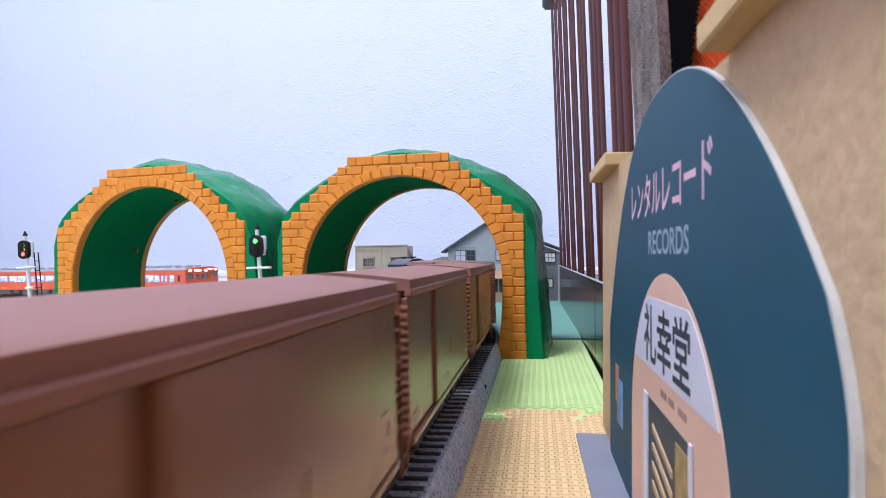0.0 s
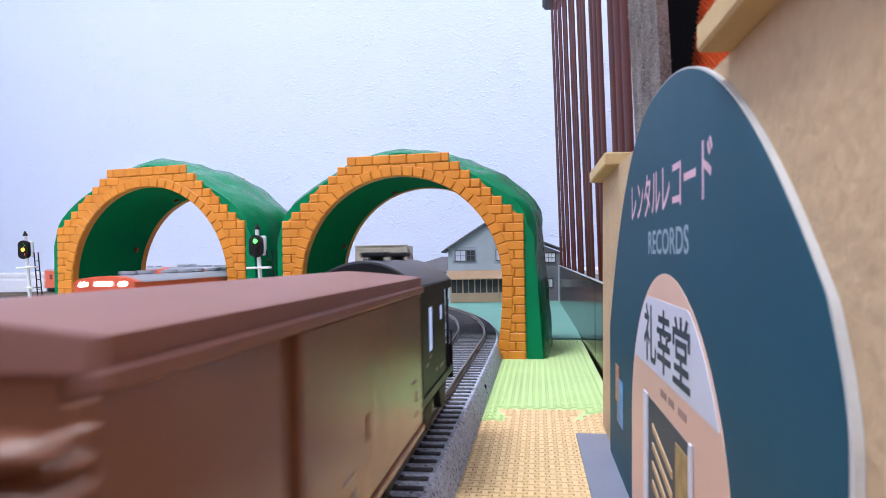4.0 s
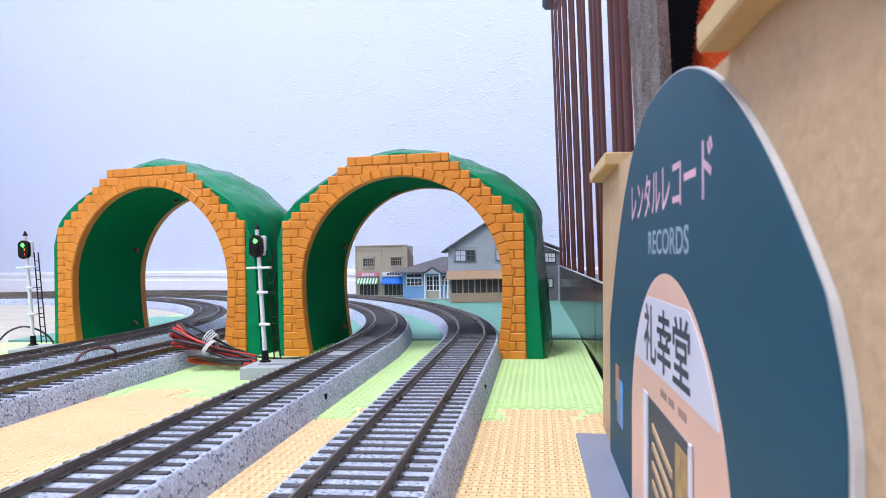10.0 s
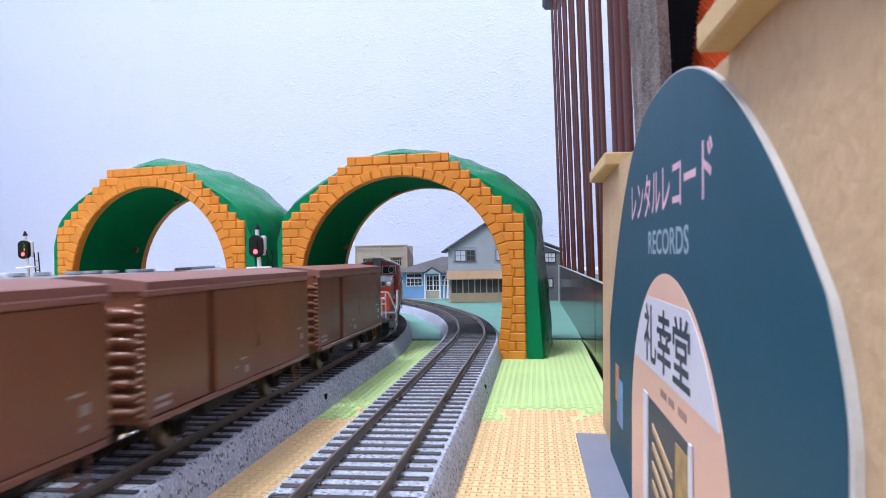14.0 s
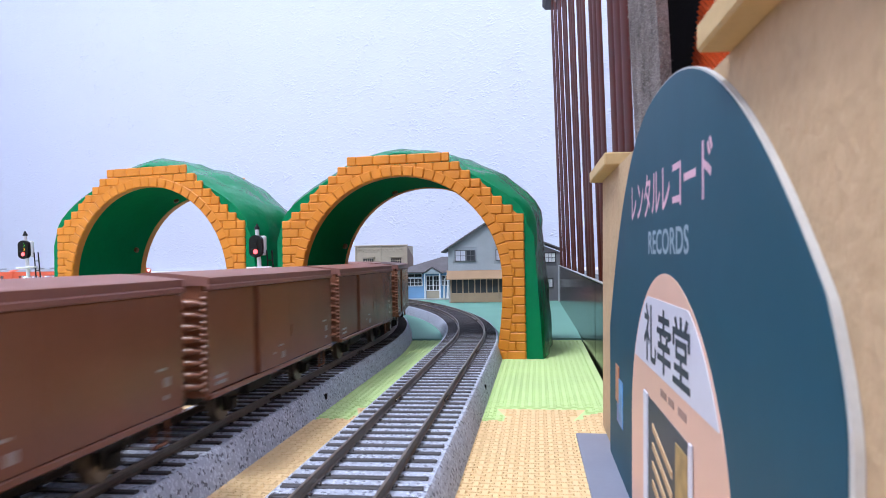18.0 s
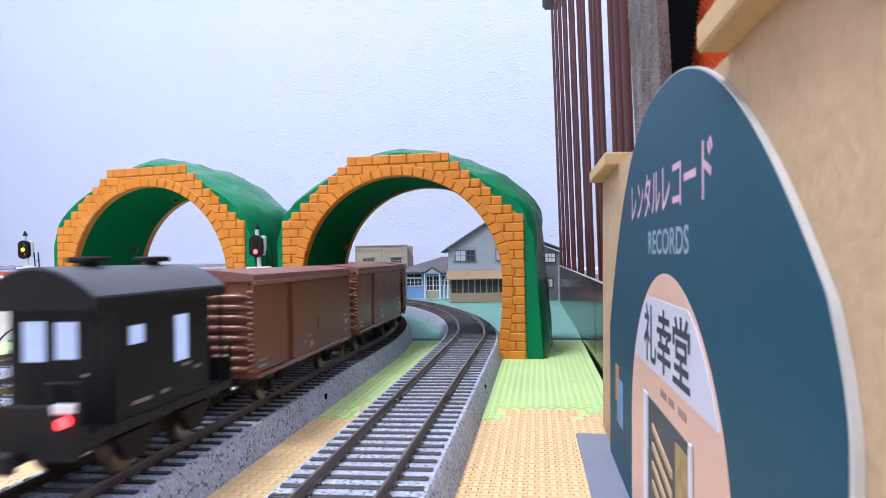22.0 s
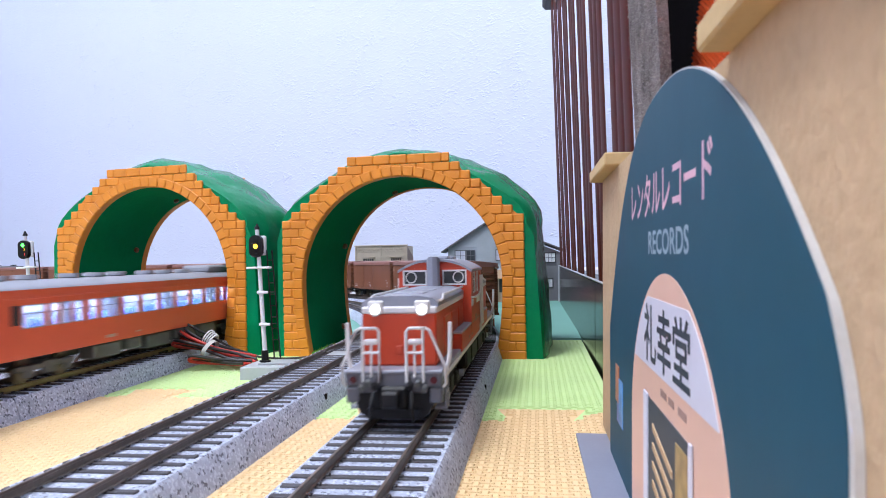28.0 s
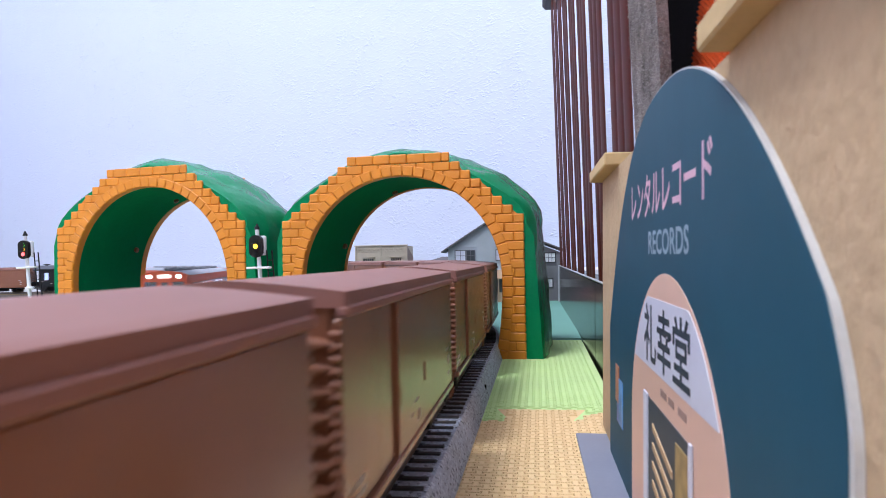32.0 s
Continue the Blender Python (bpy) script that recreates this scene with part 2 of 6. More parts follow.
def spline(ctrl, n=8):
    """Points on a smooth curve through the control points."""
    c = [Vector(p) for p in ctrl]
    c = [2 * c[0] - c[1]] + c + [2 * c[-1] - c[-2]]
    out = []
    for i in range(1, len(c) - 2):
        for k in range(n):
            t = k / n
            out.append(0.5 * (2 * c[i] + (c[i + 1] - c[i - 1]) * t + (2 * c[i - 1] - 5 * c[i] + 4 * c[i + 1] - c[i + 2]) * t * t + (3 * c[i] - c[i - 1] - 3 * c[i + 1] + c[i + 2]) * t ** 3))
    return out + [c[-2]]


def mesh_of(name, bm, material, smooth=None):
    bmesh.ops.recalc_face_normals(bm, faces=bm.faces)
    bmesh.ops.scale(bm, vec=(0.001, 0.001, 0.001), verts=bm.verts)
    if smooth is not None:
        for f in bm.faces:
            f.smooth = True
        for e in bm.edges:
            e.smooth = len(e.link_faces) == 2 and e.calc_face_angle() < radians(smooth)
    me = bpy.data.meshes.new(name)
    bm.to_mesh(me)
    bm.free()
    for m in material if isinstance(material, (list, tuple)) else [material]:
        me.materials.append(m)
    return me


def part(name, bm, material, parent=None, label="", smooth=None, at=None):
    ob = new(name, mesh_of(name, bm, material, smooth))
    if at is not None:
        ob.location = at
    if parent is not None:
        ob.parent = parent
    if label:
        ob["label"] = label
    return ob


def shared(name, mesh, parent, m):
    ob = new(name, mesh)
    ob.parent = parent
    ob.matrix_basis = m
    return ob


def B():
    return bmesh.new()


def box_part(name, dims, material, parent=None, c=0.0, label=""):
    bm = B()
    box(bm, *dims, c)
    return part(name, bm, material, parent, label)


def wall_with_holes(bm, u0, u1, v0, v1, holes, a0, a1, axis):
    """A slab from a0 to a1 along an axis, u by v, with rectangular holes (u0, u1, v0, v1) through it, as one closed skin."""
    us = sorted({u0, u1} | {h[0] for h in holes} | {h[1] for h in holes})
    vs = sorted({v0, v1} | {h[2] for h in holes} | {h[3] for h in holes})
    place = {"x": lambda u, v, a: (a, u, v), "y": lambda u, v, a: (u, a, v)}[axis]
    made = {}

    def vert(i, j, k):
        if (i, j, k) not in made:
            made[i, j, k] = bm.verts.new(place(us[i], vs[j], (a0, a1)[k]))
        return made[i, j, k]

    def solid(i, j):
        if not (0 <= i < len(us) - 1 and 0 <= j < len(vs) - 1):
            return False
        u, v = (us[i] + us[i + 1]) / 2, (vs[j] + vs[j + 1]) / 2
        return not any(h[0] < u < h[1] and h[2] < v < h[3] for h in holes)
    for i in range(len(us) - 1):
        for j in range(len(vs) - 1):
            if not solid(i, j):
                continue
            for k in (0, 1):
                bm.faces.new([vert(i, j, k), vert(i + 1, j, k), vert(i + 1, j + 1, k), vert(i, j + 1, k)])
            for di, dj, p, q in ((-1, 0, (i, j), (i, j + 1)), (1, 0, (i + 1, j), (i + 1, j + 1)), (0, -1, (i, j), (i + 1, j)), (0, 1, (i, j + 1), (i + 1, j + 1))):
                if not solid(i + di, j + dj):
                    bm.faces.new([vert(*p, 0), vert(*q, 0), vert(*q, 1), vert(*p, 1)])


def setting(ob, label, category):
    return tagged(ob, label, category, kind="structure")

# ---- tracks: four loops side by side; x, start of the far curve, radius, length of the straight ----
RAIL_Z = 12.5
TRACKS = {
    "outer": (-42.3, 408.0, 782.5, 400.0),
    "second": (-105.5, 408.0, 720.0, 400.0),
    "third": (-218.5, 447.0, 640.0, 300.0),
    "inner": (-279.5, 447.0, 579.0, 220.0),
}


def lap(track):
    x, s0, r, s = TRACKS[track]
    return 2 * s + 2 * math.pi * r


def along(track, d):
    """Place (mm) and heading (radians, 0 is +y, to the left positive) at distance d; d is y on the front straight."""
    x, s0, r, s = TRACKS[track]
    u = (d - (s0 - s)) % lap(track)
    if u < s:
        return x, s0 - s + u, 0.0
    u -= s
    if u < math.pi * r:
        a = u / r
        return x - r + r * math.cos(a), s0 + r * math.sin(a), a
    u -= math.pi * r
    if u < s:
        return x - 2 * r, s0 - u, math.pi
    a = math.pi + (u - s) / r
    return x - r + r * math.cos(a), s0 - s + r * math.sin(a), a


def sweep(bm, track, profile, d0, d1, step=12.0):
    """Sweep an outline of (lateral, z) along a track from d0 to d1."""
    n = max(2, int((d1 - d0) / step) + 1)
    rings = []
    for i in range(n + 1):
        x, y, a = along(track, d0 + (d1 - d0) * i / n)
        c, s = math.cos(a), math.sin(a)
        rings.append([bm.verts.new((x + l * c, y + l * s, z)) for l, z in profile])
    k = len(profile)
    for a, b in zip(rings, rings[1:]):
        for j in range(k):
            bm.faces.new([a[j], a[(j + 1) % k], b[(j + 1) % k], b[j]])
    bm.faces.new(rings[0])
    bm.faces.new(rings[-1])


def rail_profile(o):
    return [(o - 0.7, 10.0), (o + 0.7, 10.0), (o + 0.7, 10.25), (o + 0.25, 10.5), (o + 0.25, 11.7), (o + 0.42, 11.9), (o + 0.42, 12.4), (o + 0.34, 12.5),
            (o - 0.34, 12.5), (o - 0.42, 12.4), (o - 0.42, 11.9), (o - 0.25, 11.7), (o - 0.25, 10.5), (o - 0.7, 10.25)]


BED = [(-20.8, 0.0), (20.8, 0.0), (20.3, 1.3), (18.0, 8.7), (17.2, 9.5), (-17.2, 9.5), (-18.0, 8.7), (-20.3, 1.3)]


def sleeper_mesh():
    bm = B()
    box(bm, -16.3, 16.3, -1.05, 1.05, 8.9, 10.0, 0.2)
    for o in (-8.7, 8.7):
        for s in (-1, 1):
            box(bm, o + s * 1.3 - 0.45, o + s * 1.3 + 0.45, -0.6, 0.6, 9.9, 10.5, 0.12)
    return mesh_of("sleeper", bm, SLEEPER)


def tracks():
    sleeper = sleeper_mesh()
    src_v = [v.co.copy() for v in sleeper.vertices]
    src_f = [tuple(p.vertices) for p in sleeper.polygons]
    for name, (x, s0, r, s) in TRACKS.items():
        total = lap(name)
        home = new("railway_track")
        words = {"outer": "outer model railway track on grey granite-look plastic roadbed", "second": "model railway track beside the signal post on grey roadbed",
                 "third": "brass-railed model railway track on grey moulded roadbed", "inner": "inner model railway track in the left loop on grey roadbed"}[name]
        tagged(home, words, "railway track", kind="structure")
        # moulded roadbed in lengths with a narrow joint between them
        breaks = (-40, 250, 375, 560, 760, 960, 1200, 1500)
        marks = [s0 - s] + [b for b in breaks if s0 - s < b] + [s0 - s + total]
        for a, b in zip(marks, marks[1:]):
            bm = B()
            sweep(bm, name, BED, a + 0.35, b - 0.35)
            part("roadbed", bm, BALLAST, home, smooth=35)
        for o in (-8.7, 8.7):
            metal = BRASS if name == "third" and o > 0 else RAIL
            bm = B()
            sweep(bm, name, rail_profile(o), s0 - s, s0 - s + total, 10)
            part("rail", bm, metal, home, smooth=40)
        # clip slots in the roadbed's side and a feeder plate between the rails
        for yy in {"outer": (302,), "second": (280,)}.get(name, ()):
            # a matt black block stands for the shade inside the slot
            bm = B()
            box(bm, x + 18.4, x + 19.45, yy - 1.4, yy + 1.4, 3.8, 6.2, 0.3)
            part("clip_slot", bm, MATT_BLACK, home, "black block for the shade in a joint clip slot")
        if name in ("second", "inner"):
            yy = {"second": 372, "inner": 420}[name]
            bm = B()
            box(bm, x - 6.5, x + 6.5, yy - 6, yy + 6, 9.4, 10.5, 0.3)
            part("feeder_plate", bm, BASE_GREY, home, "grey feeder plate between the rails")
        # rail joiners
        for b in breaks[:6]:
            for o in (-8.7, 8.7):
                px_, py_, a = along(name, b)
                bm = B()
                box(bm, o - 1.15, o + 1.15, -4.5, 4.5, 10.05, 11.2, 0.2)
                jo = part("rail_joiner", bm, RAIL_TOP, home, "bright metal joiner at the rail ends")
                jo.matrix_basis = pose(px_ / 1000, py_ / 1000, 0, 0, 0, math.degrees(a))
        # sleepers: the near stretch one by one, the rest in one mesh
        n = int(total / 7.0)
        verts, faces = [], []
        for i in range(n):
            d = s0 - s + total * i / n
            px_, py_, a = along(name, d)
            if 90 < d < 820:
                shared("sleeper", sleeper, home, pose(px_ / 1000, py_ / 1000, 0, 0, 0, math.degrees(a)))
            else:
                m = pose(px_ / 1000, py_ / 1000, 0, 0, 0, math.degrees(a))
                k = len(verts)
                verts += [m @ v for v in src_v]
                faces += [tuple(j + k for j in f) for f in src_f]
        me = bpy.data.meshes.new("far_sleepers")
        me.from_pydata(verts, [], faces)
        me.materials.append(SLEEPER)
        ob = new("far_sleepers", me)
        ob.parent = home
        ob["kind"] = "stuff"


# ---- room ----
ROOM_TURN = -24.2


def room():
    """A plain closed room; its far wall stands askew to the tracks."""
    def shell(name, dims, material, label, cat):
        ob = box_part(name, dims, material)
        ob.rotation_euler = (0, 0, radians(ROOM_TURN))
        return setting(ob, label, cat)
    shell("floor", (-2050, 1300, -1500, 1010, -40, -12), FLOOR, "wooden room floor under the foam play mats", "floor")
    shell("wall_north", (-2050, 1300, 1003, 1103, -12, 2400), WALL, "pale lavender embossed wallpaper wall", "wall")
    shell("wall_west", (-2150, -2050, -1500, 1003, -12, 2400), WALL, "pale embossed wallpaper wall of the room", "wall")
    shell("wall_east", (1300, 1400, -1500, 1003, -12, 2400), WALL, "pale embossed wallpaper wall of the room", "wall")
    shell("wall_south", (-2050, 1300, -1600, -1500, -12, 2400), WALL, "pale embossed wallpaper wall behind the layout", "wall")
    shell("ceiling", (-2150, 1400, -1600, 1103, 2400, 2440), CEIL, "white papered ceiling of the room", "ceiling")
    bm = B()
    prism(bm, [(1003, -12), (990, -12), (990, 22), (992, 25), (992, 30), (990, 32), (990, 38.5), (994, 42.4), (1003, 42.4)], -2050, 1300, "x")
    ob = part("baseboard", bm, WHITE_TRIM)
    ob.rotation_euler = (0, 0, radians(ROOM_TURN))
    setting(ob, "white moulded baseboard along the papered wall", "baseboard")


def jig_edge(x0, x1, y, pitch=76.0, tooth=26.0, neck=0.30, flip=1, phase=0.0):
    """A jigsaw edge from x0 to x1 along y: dovetail teeth."""
    pts = [(x0, y)]
    k = math.floor((x0 - phase) / pitch)
    while True:
        c = phase + k * pitch
        for dx, dy in ((-neck * pitch, 0), (-neck * pitch - 6, tooth), (neck * pitch + 6, tooth), (neck * pitch, 0)):
            if x0 < c + dx < x1 + 12:
                pts.append((min(c + dx, x1 - 0.2), y + flip * dy))
        k += 1
        if c > x1:
            break
    return pts + [(x1, y)]


def inside(poly, x, y):
    hit = False
    for (ax, ay), (bx, by) in zip(poly, poly[1:] + poly[:1]):
        if (ay > y) != (by > y) and x < (bx - ax) * (y - ay) / (by - ay) + ax:
            hit = not hit
    return hit


PAD = [(-1.95, -2.2), (1.95, -2.2), (1.95, -1.25), (0.9, -1.05), (0.9, 1.05), (1.95, 1.25), (1.95, 2.2), (-1.95, 2.2), (-1.95, 1.25), (-0.9, 1.05), (-0.9, -1.05), (-1.95, -1.25)]


def foam_pads(name, poly, material, region, parent):
    """Raised I-shaped pads of the foam's woven face."""
    x0, x1, y0, y1 = region
    verts, faces = [], []
    cx, cy = 2.9, 4.75
    for i in range(int((x1 - x0) / cx)):
        for j in range(int((y1 - y0) / cy)):
            x, y = x0 + i * cx, y0 + j * cy + (cy / 2 if i % 2 else 0)
            if not (inside(poly, x - 2, y - 2) and inside(poly, x + 2, y + 2) and inside(poly, x + 2, y - 2)):
                continue
            if any(abs(x - t) < 17 for t in (-42.3, -105.5, -218.5, -279.5)) and y < 400:
                continue
            k, n = len(verts), len(PAD)
            for z, g in ((-0.1, 0.0), (0.6, 0.22)):
                verts += [((x + a - math.copysign(g, a)) * 0.001, (y + b - math.copysign(g, b) * (1 if abs(b) > 1.9 else -0.6 if abs(a) > 1.5 else 0)) * 0.001, z * 0.001) for a, b in PAD]
            faces.append(tuple(range(k + n, k + 2 * n)))
            faces += [(k + q, k + (q + 1) % n, k + n + (q + 1) % n, k + n + q) for q in range(n)]
    me = bpy.data.meshes.new(name)
    me.from_pydata(verts, [], faces)
    me.materials.append(material)
    ob = new(name, me)
    ob.parent = parent
    ob["kind"] = "stuff"


def mats():
    # the tiles by the brass-railed track lie further back than those by the camera
    edge = jig_edge(-420, -126, 301.0, pitch=79.0, phase=-176.0, tooth=19, neck=0.135, flip=1) + jig_edge(-126, 29.5, 262.5, pitch=57.0, phase=0.0, tooth=20.5, neck=0.195, flip=1)
    orange = [(-420, -1150), (29.5, -1150)] + [(29.5, 262.5)] + edge[::-1][1:]
    green = edge + [(29.5, 515), (-420, 515)]
    teal = [(-420, 517.2), (29.5, 517.2), (29.5, 1060), (-260, 1060), (-260, 740), (-420, 740)]
    for name, poly, material, label, region in (
            ("foam_mat", orange, ORANGE_MAT, "orange woven-textured foam play mat with jigsaw edge", (-380, 29, 110, 322)),
            ("foam_mat", green, GREEN_MAT, "light green woven-textured foam play mat with jigsaw edge", (-370, 29, 255, 515)),
            ("foam_mat", teal, TEAL_MAT, "teal foam play mat under the model houses", None)):
        bm = B()
        # the teal mat is thicker, with a cut front edge
        prism(bm, poly, -11.5, 0.0 if region else 1.2, "z")
        ob = setting(part(name, bm, material), label, "foam mat")
        if region:
            foam_pads("woven_pads", poly, material, region, ob)
    bm = B()
    box(bm, -1690, -420.5, -860, 1190, -11.5, 0.0, 0.5)
    setting(part("foam_mat", bm, CREAM_MAT), "cream foam play mat inside the left loop", "foam mat")
    bm = B()
    box(bm, -420, -260.5, 740.5, 800, -11.5, 0.0, 0.5)
    setting(part("foam_mat", bm, GREEN_MAT), "light green foam strip inside the far curve", "foam mat")
    bm = B()
    box(bm, -420, -260.5, 800.5, 1120, -11.5, 0.0, 0.5)
    setting(part("foam_mat", bm, CREAM_MAT), "cream foam play mat by the far wall", "foam mat")


# ---- toy tunnels ----
def opening(n=40):
    """Horseshoe opening outline, from the right foot over the crown to the left foot, in (x, z)."""
    leg = [(57.0 - 4.3 * ((44 - z) / 44) ** 2, z) for z in (0.0, 5.5, 11.0, 16.5, 22.0, 27.5, 33.0, 38.5)]
    arc = [(57.0 * math.cos(math.pi * i / n), 44.0 + 60.0 * math.sin(math.pi * i / n)) for i in range(n + 1)]
    return leg + arc + [(-x, z) for x, z in reversed(leg)]


def face_outline():
    """Stepped outer outline of a portal, from the right foot to the left foot."""
    right = [(69.0, 0.0), (69.0, 80.5)]
    x, z = 69.0, 80.5
    for k in range(7):
        x -= 5.65
        right.append((x, z))
        z += 5.07
        right.append((x, z))
    return right + [(-a, b) for a, b in reversed(right)]


def outline_top(x):
    x = abs(x)
    return 80.5 + 5.07 * min(7, max(0, math.floor((69.0 - x) / 5.65))) if x < 69 else 0


def portal(home, y, out):
    """A brick portal at depth y whose face looks towards out (-1: the viewer)."""
    inner, outer = opening(), face_outline()
    bm = B()
    # web between opening and stepped outline
    cols = []
    for k in range(len(inner)):
        x, z = inner[k]
        dx, dz = x, (z - 51.0) if z > 51 else 0.0
        if z <= 51:
            o = (math.copysign(68.6, x), z)
        else:
            g, best = math.hypot(dx, dz), 1.0
            for f in range(100, 170):
                q = (x * f / 100, 51 + dz * f / 100)
                if abs(q[0]) < 68.6 and q[1] < min(110.8, outline_top(q[0]) - 0.3):
                    best = f / 100
            o = (x * best, 51 + dz * best)
        cols.append(((x, z), o))
    f0, f1 = y, y - out * 5.0
    vs = [[bm.verts.new((p[0], yy, p[1])) for p in pair] for pair in cols for yy in (f0,)]
    vb = [[bm.verts.new((p[0], yy, p[1])) for p in pair] for pair in cols for yy in (f1,)]
    for k in range(len(cols) - 1):
        bm.faces.new([vs[k][0], vs[k + 1][0], vs[k + 1][1], vs[k][1]])
        bm.faces.new([vb[k][0], vb[k + 1][0], vb[k + 1][1], vb[k][1]])
        bm.faces.new([vs[k][0], vs[k + 1][0], vb[k + 1][0], vb[k][0]])
        bm.faces.new([vs[k][1], vs[k + 1][1], vb[k + 1][1], vb[k][1]])
    face = part("portal", bm, GROUT, home, "orange moulded plastic tunnel portal")
    rnd = random.Random(4)

    def brick(x0, x1, z0, z1, deep=0.5):
        bm = B()
        w, h = (x1 - x0) / 2 - 0.06, (z1 - z0) / 2 - 0.06
        box(bm, -w, w, -1.0, 1.0, -h, h, 0.55)
        ob = part("brick", bm, BRICK, face)
        ob.location = ((x0 + x1) / 2000, (y + out * (deep - 0.4 + rnd.uniform(-0.06, 0.06))) / 1000, (z0 + z1) / 2000)
        return ob
    # ring of bricks that follows the opening from foot to foot
    fine = opening(120)
    run = [0.0]
    for p, q in zip(fine, fine[1:]):
        run.append(run[-1] + math.hypot(q[0] - p[0], q[1] - p[1]))

    def ring_at(s, r):
        k = max(0, min(len(fine) - 2, sum(1 for v in run if v <= s) - 1))
        p, q = fine[k], fine[k + 1]
        t = (s - run[k]) / (run[k + 1] - run[k])
        dx, dz = (q[0] - p[0]) / (run[k + 1] - run[k]), (q[1] - p[1]) / (run[k + 1] - run[k])
        return p[0] + (q[0] - p[0]) * t + dz * r, max(0.0, p[1] + (q[1] - p[1]) * t - dx * r)
    nv = 47
    for k in range(nv):
        s0, s1 = run[-1] * k / nv + 0.12, run[-1] * (k + 1) / nv - 0.12
        pts = [ring_at(s0, 0.15), ring_at(s1, 0.15), ring_at(s1, 5.9), ring_at(s0, 5.9)]
        cx, cz = sum(p[0] for p in pts) / 4, sum(p[1] for p in pts) / 4
        big = [(p[0] - cx, p[1] - cz) for p in pts]
        small = [(a * 0.84, b * 0.84) for a, b in big]
        bm = B()
        v0 = [bm.verts.new((a, -out * 0.9, b)) for a, b in big]
        v1 = [bm.verts.new((a, out * 0.60, b)) for a, b in big]
        v2 = [bm.verts.new((a, out * 1.10, b)) for a, b in small]
        for va, vb_ in ((v0, v1), (v1, v2)):
            for q in range(4):
                bm.faces.new([va[q], va[(q + 1) % 4], vb_[(q + 1) % 4], vb_[q]])
        bm.faces.new(v2)
        ob = part("brick", bm, BRICK, face)
        ob.location = (cx / 1000, (y + out * (0.35 + rnd.uniform(-0.05, 0.05))) / 1000, cz / 1000)

    def ring_x(z):
        """Outer edge of the ring at height z."""
        if z < 44:
            return 62.6 - 4.3 * ((44 - z) / 44) ** 2
        t = (z - 44) / 65.6
        return 62.6 * math.sqrt(1 - t * t) if t < 1 else 0.0
    # courses between the ring and the stepped outline
    for j in range(22):
        z0, z1 = (80.5 * j / 16, 80.5 * (j + 1) / 16) if j < 16 else (80.5 + 5.07 * (j - 16), 80.5 + 5.07 * (j - 15))
        xo = 69.2 if j < 16 else 69.0 - 5.65 * (j - 15)
        xin = min(ring_x(z0), ring_x(z1)) - 0.4
        for side in (-1, 1):
            x, wide = xo, (5.5 if j % 2 or j >= 16 else 10.4)
            while x - xin > 0.8:
                w = min(wide, x - xin)
                if x - w - xin < 1.6:
                    w = x - xin
                brick(*sorted((side * (x - w), side * x)), z0, z1)
                x -= w
                wide = 9.4
    # top course across the crown
    x = -29.4
    for w in (5.6, 9.9, 9.7, 9.8, 9.9, 9.4, 4.5):
        brick(x, x + w, 111.0, 116.4)
        x += w
    return face


